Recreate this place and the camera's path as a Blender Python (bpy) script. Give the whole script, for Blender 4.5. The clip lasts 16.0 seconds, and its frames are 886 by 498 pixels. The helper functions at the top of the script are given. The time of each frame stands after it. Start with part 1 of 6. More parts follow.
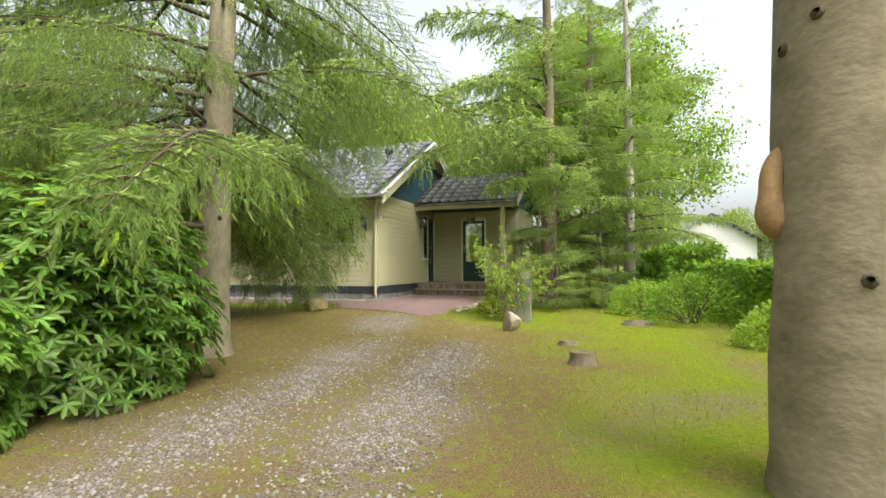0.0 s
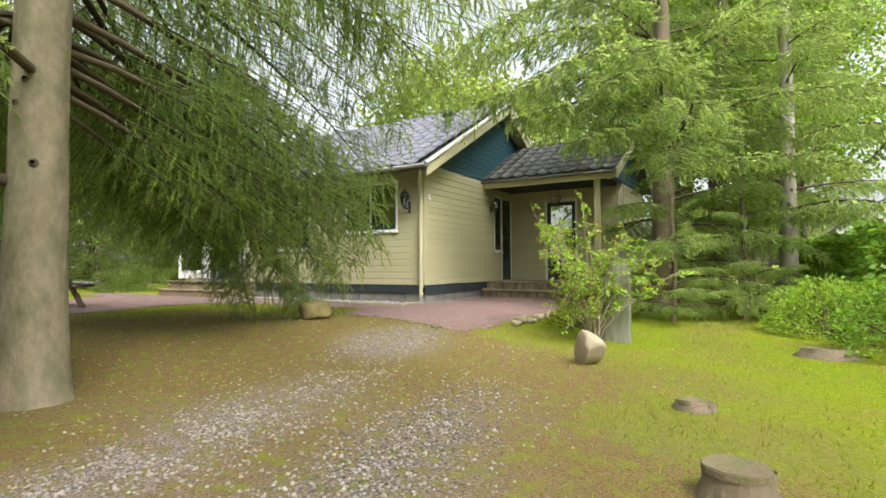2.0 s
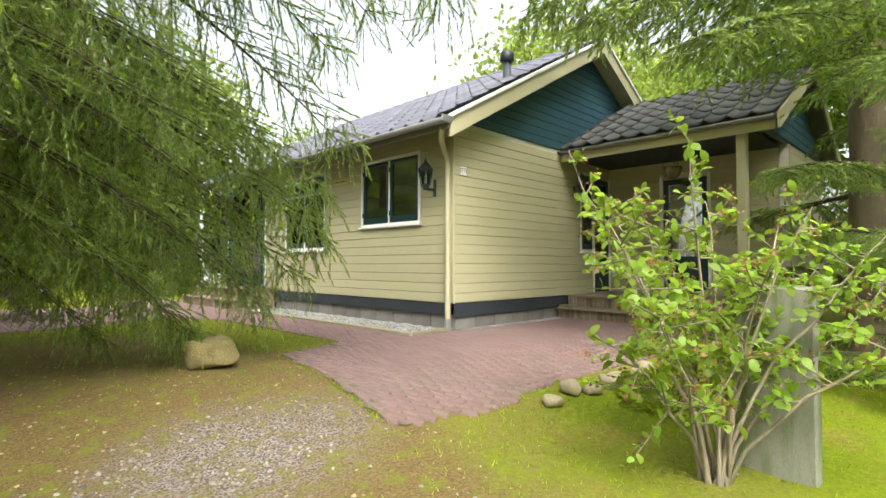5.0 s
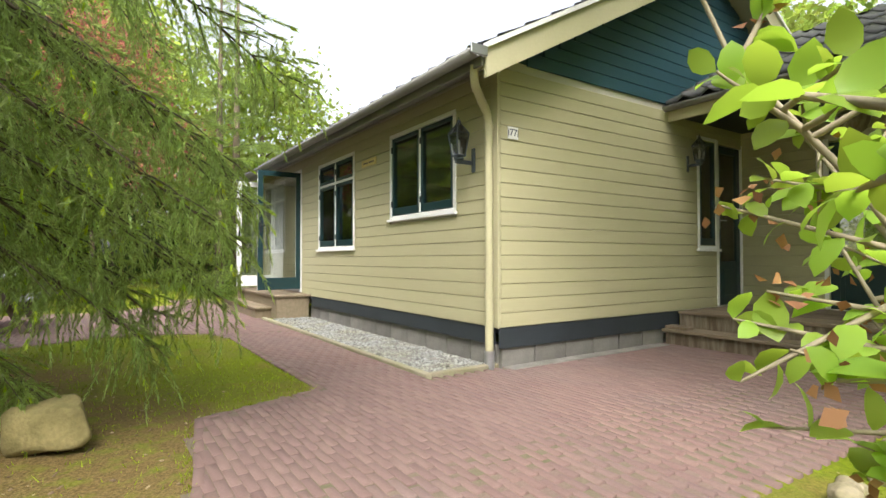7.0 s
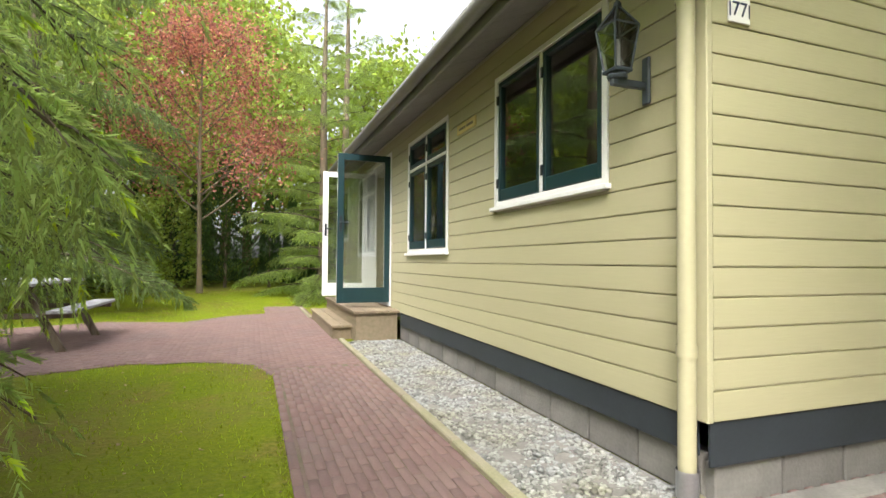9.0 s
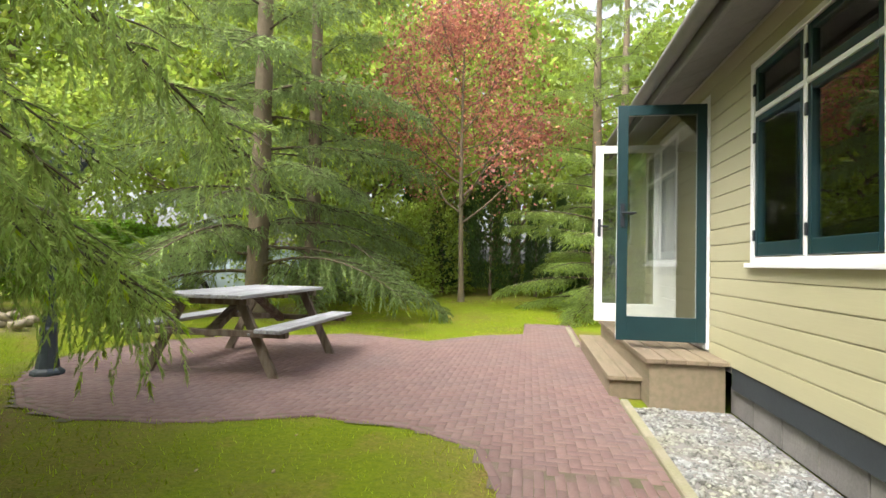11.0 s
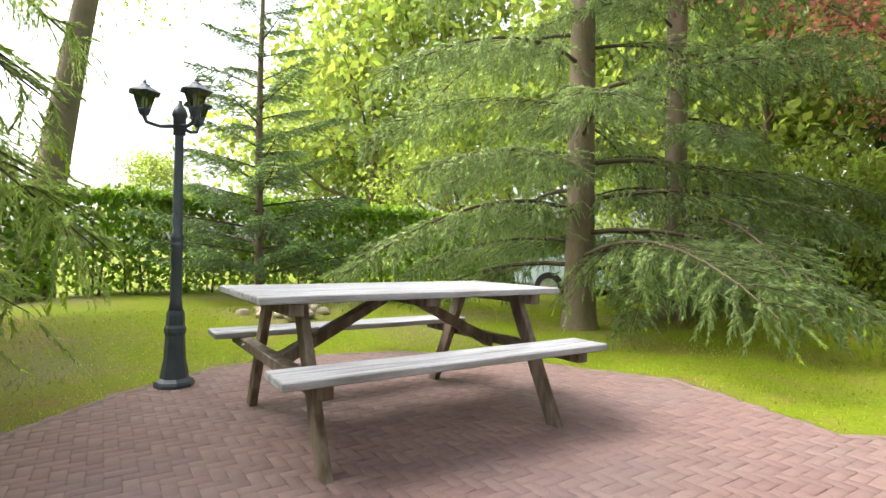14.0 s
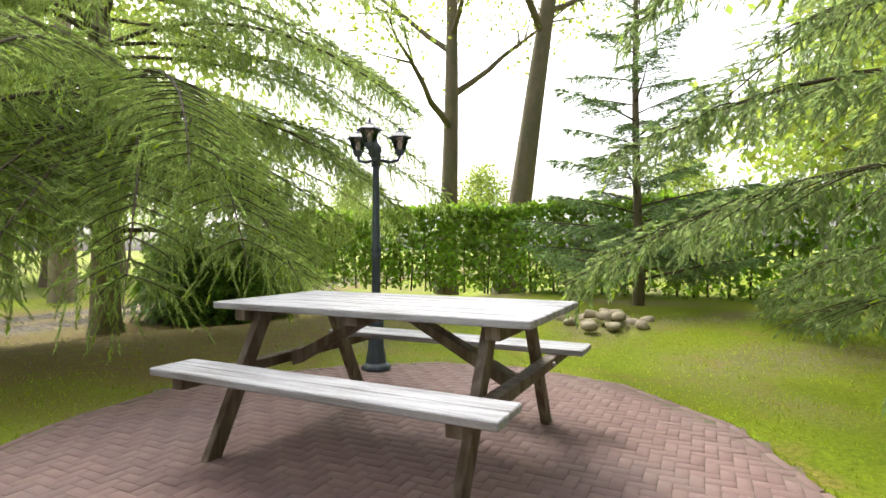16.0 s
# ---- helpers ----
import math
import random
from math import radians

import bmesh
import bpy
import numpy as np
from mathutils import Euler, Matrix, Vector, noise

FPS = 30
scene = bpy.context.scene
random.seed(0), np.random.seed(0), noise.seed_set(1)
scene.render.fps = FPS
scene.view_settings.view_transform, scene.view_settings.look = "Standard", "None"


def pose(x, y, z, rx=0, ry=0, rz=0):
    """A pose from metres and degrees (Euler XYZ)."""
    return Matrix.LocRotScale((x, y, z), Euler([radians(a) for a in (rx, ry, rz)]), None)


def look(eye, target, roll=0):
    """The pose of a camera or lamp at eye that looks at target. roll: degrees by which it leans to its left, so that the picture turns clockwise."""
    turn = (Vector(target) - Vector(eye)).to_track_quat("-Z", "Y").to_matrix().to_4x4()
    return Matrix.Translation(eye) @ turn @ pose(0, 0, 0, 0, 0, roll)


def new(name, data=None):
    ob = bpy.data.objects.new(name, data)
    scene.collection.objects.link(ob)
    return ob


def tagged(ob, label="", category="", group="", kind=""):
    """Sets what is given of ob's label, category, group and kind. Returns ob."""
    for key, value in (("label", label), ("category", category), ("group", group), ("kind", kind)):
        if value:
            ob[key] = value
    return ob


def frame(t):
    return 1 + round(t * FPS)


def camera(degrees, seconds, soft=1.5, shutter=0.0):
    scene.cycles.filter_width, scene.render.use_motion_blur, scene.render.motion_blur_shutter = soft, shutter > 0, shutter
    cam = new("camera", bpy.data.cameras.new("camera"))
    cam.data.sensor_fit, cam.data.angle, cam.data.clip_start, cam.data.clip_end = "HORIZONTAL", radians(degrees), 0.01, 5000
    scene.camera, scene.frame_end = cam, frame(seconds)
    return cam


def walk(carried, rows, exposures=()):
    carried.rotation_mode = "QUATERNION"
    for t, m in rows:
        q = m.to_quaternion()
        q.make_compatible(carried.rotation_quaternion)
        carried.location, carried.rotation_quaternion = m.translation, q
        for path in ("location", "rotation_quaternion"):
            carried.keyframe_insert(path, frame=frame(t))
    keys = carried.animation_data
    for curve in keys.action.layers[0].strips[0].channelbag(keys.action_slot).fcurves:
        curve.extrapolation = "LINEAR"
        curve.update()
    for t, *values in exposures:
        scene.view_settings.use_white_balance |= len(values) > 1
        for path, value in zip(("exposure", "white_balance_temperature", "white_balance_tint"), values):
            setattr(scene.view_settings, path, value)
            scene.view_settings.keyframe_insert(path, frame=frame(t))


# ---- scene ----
cam = camera(80.9, 16.0)

PATH = [
    (0, (-11.898, -5.801, 0.837), (-10.007, -5.155, 0.905), -0.3),
    (0.5, (-10.968, -5.666, 0.712), (-9.115, -4.918, 0.78), -0.3),
    (1, (-10.006, -5.579, 0.678), (-8.216, -4.689, 0.746), -0.3),
    (1.5, (-9.225, -5.523, 0.714), (-7.467, -4.572, 0.779), -0.2),
    (2, (-8.424, -5.461, 0.714), (-6.71, -4.434, 0.781), -0.3),
    (2.5, (-7.758, -5.391, 0.742), (-6.093, -4.284, 0.807), -0.3),
    (3, (-7.089, -5.232, 0.764), (-5.467, -4.064, 0.831), -0.2),
    (3.5, (-6.49, -5.11, 0.792), (-4.917, -3.877, 0.86), -0.3),
    (4, (-5.899, -4.981, 0.791), (-4.376, -3.686, 0.864), -0.2),
    (6.5, (-3.403, -3.876, 0.965), (-2.207, -2.273, 0.998), -0.0),
    (7, (-2.946, -3.521, 0.959), (-1.835, -1.858, 0.997), -0.1),
    (7.5, (-2.553, -3.142, 0.957), (-1.53, -1.425, 0.997), -0.2),
    (8, (-2.213, -2.663, 0.98), (-1.265, -0.903, 1.019), -0.1),
    (10.5, (-1.511, 0.043, 1.035), (-1.546, 2.042, 1.094), 1.2),
    (11, (-1.466, 0.668, 1.066), (-1.796, 2.64, 1.119), 1.2),
    (11.5, (-1.477, 1.25, 1.073), (-2.048, 3.166, 1.119), 1.2),
    (12, (-1.426, 1.853, 1.018), (-2.222, 3.687, 1.062), 1.0),
    (12.5, (-1.441, 2.392, 0.973), (-2.432, 4.128, 1.015), 1.0),
    (13, (-1.454, 2.964, 0.927), (-2.648, 4.568, 0.967), 0.9),
    (13.5, (-1.517, 3.535, 0.929), (-2.922, 4.958, 0.959), 0.9),
    (14, (-1.63, 4.208, 0.944), (-3.303, 5.305, 0.965), 0.9),
    (14.5, (-1.723, 4.877, 1.017), (-3.644, 5.431, 1.022), 0.8),
    (15, (-1.767, 5.667, 1.05), (-3.767, 5.627, 1.054), 0.4),
    (15.5, (-1.829, 6.377, 1.036), (-3.771, 5.901, 1.043), -0.1),
    (16, (-1.92, 7.136, 1.032), (-3.709, 6.243, 1.034), -0.1),
]
walk(cam, [(t, look(e, a, r)) for t, e, a, r in PATH],
     [(0, 1.48), (2, 1.56), (4, 1.7), (7, 1.64), (8.2, 1.78), (10.5, 1.82), (12.5, 2.05), (14, 2.12), (15, 1.98), (16, 1.9)])

# ---- light ----
world = bpy.data.worlds.new("sky")
scene.world = world
world.use_nodes = True
wn, wl = world.node_tree.nodes, world.node_tree.links
sky = wn.new("ShaderNodeTexSky")
sky.sky_type = "NISHITA"
sky.sun_disc = False
sky.sun_elevation, sky.sun_rotation = radians(52), radians(215)
sky.air_density, sky.dust_density, sky.ozone_density = 1.0, 6.0, 1.0
hs = wn.new("ShaderNodeHueSaturation")
hs.inputs["Saturation"].default_value = 0.3
wl.new(sky.outputs[0], hs.inputs["Color"])
wl.new(hs.outputs[0], wn["Background"].inputs[0])
wn["Background"].inputs[1].default_value = 0.15
sun = new("sun", bpy.data.lights.new("sun", "SUN"))
sun.data.energy, sun.data.angle, sun.data.color = 0.8, radians(20), (1, 0.95, 0.86)
sun.matrix_world = look((0, 0, 30), (-math.sin(radians(215)), -math.cos(radians(215)), 30 - 1.28))

rng = np.random.default_rng(7)


# ---- materials ----
def mat(name, col, rough=0.7, var=0.25, scale=6.0, fine=60.0, bump=0.15, metal=0.0, other=None, island=0.0, rand=0.0, stretch=None, spec=None):
    """Principled surface with colour variation at two scales, bump, and a spread from piece to piece."""
    m = bpy.data.materials.new(name)
    m.use_nodes = True
    n, l = m.node_tree.nodes, m.node_tree.links
    p = n["Principled BSDF"]
    p.inputs["Roughness"].default_value = rough
    p.inputs["Metallic"].default_value = metal
    if spec is not None:
        p.inputs["Specular IOR Level"].default_value = spec
    tc = n.new("ShaderNodeTexCoord")
    mp = n.new("ShaderNodeMapping")
    l.new(tc.outputs["Object"], mp.inputs[0])
    if stretch:
        mp.inputs["Scale"].default_value = stretch
    a, b = n.new("ShaderNodeTexNoise"), n.new("ShaderNodeTexNoise")
    a.inputs["Scale"].default_value, b.inputs["Scale"].default_value = scale, fine
    a.inputs["Detail"].default_value, b.inputs["Detail"].default_value = 5, 3
    for q in (a, b):
        l.new(mp.outputs[0], q.inputs["Vector"])
    o = other or tuple(c * 0.45 for c in col)
    mix = n.new("ShaderNodeMix")
    mix.data_type = "RGBA"
    mix.inputs["A"].default_value, mix.inputs["B"].default_value = (*col, 1), (*o, 1)
    r = n.new("ShaderNodeMapRange")
    r.inputs["From Min"].default_value, r.inputs["From Max"].default_value = 0.42, 0.72
    r.inputs["To Max"].default_value = min(1.0, var * 2)
    l.new(a.outputs[0], r.inputs[0])
    l.new(r.outputs[0], mix.inputs["Factor"])
    h = n.new("ShaderNodeHueSaturation")
    l.new(mix.outputs["Result"], h.inputs["Color"])
    v = n.new("ShaderNodeMapRange")
    v.inputs["To Min"].default_value, v.inputs["To Max"].default_value = 1 - var * 0.7, 1 + var * 0.7
    l.new(b.outputs[0], v.inputs[0])
    out = v.outputs[0]
    if island or rand:
        if island:
            g = n.new("ShaderNodeNewGeometry").outputs["Random Per Island"]
        else:
            g = n.new("ShaderNodeObjectInfo").outputs["Random"]
        s = n.new("ShaderNodeMapRange")
        k = island or rand
        s.inputs["To Min"].default_value, s.inputs["To Max"].default_value = 1 - k, 1 + k
        l.new(g, s.inputs[0])
        mu = n.new("ShaderNodeMath")
        mu.operation = "MULTIPLY"
        l.new(out, mu.inputs[0])
        l.new(s.outputs[0], mu.inputs[1])
        out = mu.outputs[0]
        hh = n.new("ShaderNodeMapRange")
        hh.inputs["To Min"].default_value, hh.inputs["To Max"].default_value = 0.5 - k * 0.05, 0.5 + k * 0.05
        l.new(g, hh.inputs[0])
        l.new(hh.outputs[0], h.inputs["Hue"])
    l.new(out, h.inputs["Value"])
    l.new(h.outputs[0], p.inputs["Base Color"])
    if bump:
        bu = n.new("ShaderNodeBump")
        bu.inputs["Strength"].default_value, bu.inputs["Distance"].default_value = bump, 0.01
        l.new(b.outputs[0], bu.inputs["Height"])
        l.new(bu.outputs[0], p.inputs["Normal"])
    return m


def leaf_mat(name, col, back, k=0.35, gloss=0.5, through_light=0.45):
    """Thin leaf: reflects, and lets light through in a yellower colour; varies from leaf to leaf."""
    m = bpy.data.materials.new(name)
    m.use_nodes = True
    n, l = m.node_tree.nodes, m.node_tree.links
    p = n["Principled BSDF"]
    p.inputs["Roughness"].default_value = gloss
    p.inputs["Specular IOR Level"].default_value = 0.3
    g = n.new("ShaderNodeNewGeometry").outputs["Random Per Island"]
    s = n.new("ShaderNodeMapRange")
    s.inputs["To Min"].default_value, s.inputs["To Max"].default_value = 1 - k, 1 + k
    l.new(g, s.inputs[0])
    no = n.new("ShaderNodeTexNoise")
    no.inputs["Scale"].default_value = 0.9
    l.new(n.new("ShaderNodeTexCoord").outputs["Object"], no.inputs["Vector"])
    mu = n.new("ShaderNodeMath")
    mu.operation = "MULTIPLY"
    ad = n.new("ShaderNodeMath")
    ad.inputs[1].default_value = 0.5
    l.new(no.outputs[0], ad.inputs[0])
    l.new(s.outputs[0], mu.inputs[0])
    l.new(ad.outputs[0], mu.inputs[1])
    outs = []
    for c in (col, back):
        h = n.new("ShaderNodeHueSaturation")
        h.inputs["Color"].default_value = (*c, 1)
        l.new(mu.outputs[0], h.inputs["Value"])
        hh = n.new("ShaderNodeMapRange")
        hh.inputs["To Min"].default_value, hh.inputs["To Max"].default_value = 0.485, 0.51
        l.new(g, hh.inputs[0])
        l.new(hh.outputs[0], h.inputs["Hue"])
        outs.append(h)
    l.new(outs[0].outputs[0], p.inputs["Base Color"])
    t = n.new("ShaderNodeBsdfTranslucent")
    l.new(outs[1].outputs[0], t.inputs[0])
    mx = n.new("ShaderNodeMixShader")
    mx.inputs[0].default_value = through_light
    l.new(p.outputs[0], mx.inputs[1])
    l.new(t.outputs[0], mx.inputs[2])
    l.new(mx.outputs[0], n["Material Output"].inputs[0])
    return m


def glass_mat():
    m = bpy.data.materials.new("window_glass")
    m.use_nodes = True
    n, l = m.node_tree.nodes, m.node_tree.links
    tr, gl, mx, fr = (n.new("ShaderNodeBsdfTransparent"), n.new("ShaderNodeBsdfGlossy"), n.new("ShaderNodeMixShader"), n.new("ShaderNodeFresnel"))
    tr.inputs[0].default_value = (0.86, 0.9, 0.88, 1)
    gl.inputs["Roughness"].default_value = 0.02
    fr.inputs[0].default_value = 2.8
    l.new(fr.outputs[0], mx.inputs[0])
    l.new(tr.outputs[0], mx.inputs[1])
    l.new(gl.outputs[0], mx.inputs[2])
    l.new(mx.outputs[0], n["Material Output"].inputs[0])
    return m


CREAM = mat("cream_painted_wood", (0.425, 0.4, 0.25), 0.55, 0.08, 1.3, 30, 0.1, other=(0.375, 0.345, 0.2), rand=0.03, stretch=(1, 1, 6))
CREAM2 = mat("cream_paint_trim", (0.45, 0.425, 0.275), 0.5, 0.08, 2, 40, 0.05, other=(0.39, 0.36, 0.22))
TEAL = mat("teal_painted_wood", (0.028, 0.086, 0.122), 0.5, 0.15, 2, 40, 0.08, rand=0.08)
DGREEN = mat("dark_green_paint", (0.008, 0.035, 0.042), 0.35, 0.15, 3, 60, 0.03)
WHITE = mat("white_paint", (0.8, 0.8, 0.8), 0.4, 0.06, 3, 50, 0.03, other=(0.65, 0.65, 0.62))
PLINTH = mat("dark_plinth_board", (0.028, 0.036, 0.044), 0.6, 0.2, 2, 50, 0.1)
BLOCK = mat("concrete_block", (0.2, 0.19, 0.175), 0.9, 0.3, 3, 50, 0.4, rand=0.15)
# the sky's pale blue reflection is mixed into both slate tile base colours
TILE = mat("slate_tile_with_sky_sheen", (0.165, 0.167, 0.205), 0.26, 0.25, 4, 40, 0.15, other=(0.05, 0.055, 0.05), rand=0.2)
TILE2 = mat("slate_tile_with_sky_sheen_rest", (0.165, 0.167, 0.205), 0.26, 0.25, 4, 40, 0.15, other=(0.05, 0.055, 0.05), island=0.2)
MOSSTILE = mat("mossy_dark_roof_tile", (0.055, 0.055, 0.06), 0.5, 0.4, 3, 40, 0.2, other=(0.07, 0.09, 0.02), rand=0.25)
MOSSTILE2 = mat("mossy_dark_roof_tile_rest", (0.055, 0.055, 0.06), 0.5, 0.4, 3, 40, 0.2, other=(0.07, 0.09, 0.02), island=0.25)
GUTTER = mat("grey_gutter", (0.2, 0.2, 0.19), 0.45, 0.2, 3, 60, 0.05)
SOFFIT = mat("grey_soffit_board", (0.22, 0.22, 0.21), 0.8, 0.25, 2, 40, 0.1, rand=0.08)
ZINC = mat("zinc", (0.42, 0.43, 0.45), 0.4, 0.2, 8, 80, 0.05, metal=0.8)
IRON = mat("black_cast_iron", (0.018, 0.022, 0.03), 0.42, 0.2, 20, 120, 0.15)
BLUEIRON = mat("dark_blue_grey_metal", (0.045, 0.06, 0.075), 0.45, 0.2, 20, 120, 0.1)
DECK = mat("brown_deck_wood", (0.2, 0.15, 0.105), 0.75, 0.35, 3, 60, 0.3, other=(0.11, 0.1, 0.06), rand=0.15, stretch=(8, 1, 8))
SIDEDECK = mat("weathered_step_wood", (0.22, 0.17, 0.115), 0.8, 0.35, 3, 60, 0.3, other=(0.15, 0.13, 0.075), rand=0.12, stretch=(8, 1, 8))
GREYWOOD = mat("silver_grey_weathered_wood", (0.38, 0.385, 0.405), 0.75, 0.5, 3.5, 45, 0.5, other=(0.2, 0.19, 0.19), rand=0.12, stretch=(9, 0.8, 9))
BROWNWOOD = mat("dark_brown_stained_wood", (0.1, 0.07, 0.045), 0.7, 0.5, 3, 50, 0.35, other=(0.24, 0.2, 0.155), rand=0.2, stretch=(6, 6, 1))
BRICK = mat("red_clinker", (0.178, 0.112, 0.1), 0.85, 0.22, 1.4, 70, 0.2, other=(0.148, 0.118, 0.112), rand=0.09)
BRICK2 = mat("red_clinker_rest", (0.178, 0.112, 0.1), 0.85, 0.22, 1.4, 70, 0.2, other=(0.148, 0.118, 0.112), island=0.09)
JOINT = mat("sandy_joint", (0.17, 0.12, 0.1), 0.95, 0.4, 4, 90, 0.4, other=(0.09, 0.1, 0.04))
KERB = mat("mossy_concrete_kerb", (0.27, 0.24, 0.17), 0.9, 0.35, 3, 70, 0.3, other=(0.17, 0.18, 0.07), rand=0.1)
PEBBLE = mat("pale_grey_pebbles", (0.24, 0.245, 0.24), 0.7, 0.3, 2.5, 120, 0.2, other=(0.2, 0.185, 0.1), island=0.5)
CHIP = mat("pale_gravel_chips", (0.26, 0.235, 0.215), 0.85, 0.25, 10, 120, 0.2, other=(0.15, 0.125, 0.095), island=0.5)
ROCK = mat("mossy_boulder", (0.27, 0.23, 0.15), 0.85, 0.45, 4.5, 50, 0.5, other=(0.17, 0.17, 0.03))
ROCKM = mat("moss_grown_boulder", (0.23, 0.19, 0.08), 0.9, 0.5, 7, 50, 0.6, other=(0.13, 0.11, 0.04))
ROCK2 = mat("grey_boulder", (0.33, 0.28, 0.2), 0.85, 0.35, 4, 50, 0.5, other=(0.24, 0.2, 0.1))
BARK = mat("spruce_bark", (0.17, 0.13, 0.085), 0.9, 0.4, 5, 35, 0.9, other=(0.1, 0.1, 0.055), stretch=(1, 1, 0.5))
PALEBARK = mat("pale_smooth_bark", (0.26, 0.22, 0.15), 0.9, 0.5, 5, 22, 1.0, other=(0.13, 0.125, 0.065), stretch=(1, 1, 0.6))
RINGBARK = mat("pale_bark_with_level_scars", (0.27, 0.225, 0.15), 0.9, 0.45, 3.2, 22, 0.55, other=(0.15, 0.125, 0.07), stretch=(1.0, 1.0, 1.5))
GREYBARK = mat("grey_bark", (0.36, 0.33, 0.29), 0.9, 0.4, 4, 30, 0.6, other=(0.17, 0.15, 0.11), stretch=(1, 1, 0.6))
TWIG = mat("twig_bark", (0.09, 0.07, 0.04), 0.9, 0.3, 10, 60, 0.2)
KNOT = mat("dark_branch_scar", (0.1, 0.075, 0.045), 0.9, 0.4, 12, 60, 0.6)
STUBWOOD = mat("tan_broken_wood", (0.36, 0.22, 0.1), 0.85, 0.35, 9, 50, 0.5, other=(0.22, 0.13, 0.07))
STUMPTOP = mat("weathered_stump_wood", (0.15, 0.12, 0.07), 0.9, 0.5, 8, 60, 0.6, other=(0.09, 0.11, 0.02))
NEEDLE = leaf_mat("spruce_needles", (0.155, 0.22, 0.078), (0.49, 0.62, 0.17), 0.35, 0.6, 0.6)
DARKNEEDLE = leaf_mat("grey_green_spruce_needles", (0.12, 0.17, 0.075), (0.33, 0.43, 0.15), 0.35, 0.6, 0.55)
TIP = leaf_mat("young_spruce_tips", (0.36, 0.49, 0.04), (0.66, 0.82, 0.06), 0.3, 0.5, 0.5)
FIRN = leaf_mat("blue_green_fir_needles", (0.085, 0.14, 0.065), (0.25, 0.38, 0.12), 0.35, 0.55, 0.45)
CYP = leaf_mat("dark_cypress_scales", (0.05, 0.09, 0.03), (0.12, 0.2, 0.04), 0.35, 0.6, 0.4)
GREEN = leaf_mat("spring_leaves", (0.2, 0.28, 0.055), (0.4, 0.49, 0.08), 0.4, 0.45, 0.5)
GROVELEAF = leaf_mat("grove_leaves", (0.16, 0.27, 0.04), (0.34, 0.5, 0.05), 0.4, 0.45, 0.5)
MIDGREEN = leaf_mat("hedge_leaves", (0.13, 0.24, 0.03), (0.3, 0.48, 0.035), 0.45, 0.4, 0.45)
RHODO = leaf_mat("rhododendron_leaves", (0.115, 0.215, 0.032), (0.24, 0.42, 0.04), 0.55, 0.34, 0.28)
COPPER = leaf_mat("copper_beech_leaves", (0.3, 0.12, 0.105), (0.58, 0.235, 0.15), 0.5, 0.4, 0.55)
SHRUB = leaf_mat("shrub_leaves", (0.22, 0.34, 0.05), (0.44, 0.62, 0.06), 0.3, 0.4, 0.5)
DRYLEAF = leaf_mat("dry_brown_flowers", (0.3, 0.16, 0.07), (0.4, 0.2, 0.07), 0.3, 0.7, 0.3)
GRASS = leaf_mat("grass_blades", (0.19, 0.25, 0.015), (0.32, 0.4, 0.02), 0.4, 0.6, 0.5)
GLASS = glass_mat()
INNER = mat("white_plaster", (0.6, 0.58, 0.52), 0.9, 0.08, 2, 50, 0.03)
CURTAIN = mat("white_net_curtain", (0.75, 0.74, 0.7), 0.9, 0.15, 8, 60, 0.1)
BULB = mat("frosted_lamp_glass", (0.85, 0.85, 0.85), 0.25, 0.05, 5, 40, 0.0)
INK = mat("dark_blue_enamel", (0.02, 0.03, 0.09), 0.3, 0.1, 10, 80, 0)
CARBLUE = mat("pale_blue_car_paint", (0.45, 0.55, 0.62), 0.25, 0.06, 2, 30, 0.0)
RUBBER = mat("black_rubber", (0.015, 0.015, 0.015), 0.8, 0.2, 10, 60, 0.1)


# ---- builders ----
def link(name, me, material, parent=None, label="", m=None):
    for x in (material if isinstance(material, (list, tuple)) else [material]):
        if x is not None and x.name not in [k.name for k in me.materials]:
            me.materials.append(x)
    ob = new(name, me)
    if parent:
        ob.parent = parent
    if m is not None:
        ob.matrix_basis = m
    if label:
        ob["label"] = label
    return ob


def part(name, bm, material, parent=None, label="", m=None, smooth=False):
    me = bpy.data.meshes.new(name)
    bm.to_mesh(me)
    bm.free()
    if smooth:
        me.polygons.foreach_set("use_smooth", [True] * len(me.polygons))
    return link(name, me, material, parent, label, m)


def thing(name, at=(0, 0, 0), label="", category="", group="", kind="", rz=0):
    e = new(name)
    e.empty_display_size = 0.1
    e.matrix_basis = pose(*at, 0, 0, rz)
    return tagged(e, label, category, group, kind)


def add_box(bm, a, b, bevel=0.0, m=None):
    q = bmesh.ops.create_cube(bm, size=1)["verts"]
    for v in q:
        v.co = Vector([a[i] + (v.co[i] + 0.5) * (b[i] - a[i]) for i in range(3)])
    if bevel:
        es = list({e for v in q for e in v.link_edges})
        r = bmesh.ops.bevel(bm, geom=es, offset=bevel, segments=1, affect="EDGES")
        q = list({v for f in r["faces"] for v in f.verts} | {v for v in q if v.is_valid})
    if m is not None:
        bmesh.ops.transform(bm, matrix=m, verts=q)
    return q


def boxes(name, lst, material, parent=None, label="", bevel=0.004, m=None):
    bm = bmesh.new()
    for a, b in lst:
        add_box(bm, a, b, bevel)
    return part(name, bm, material, parent, label, m)


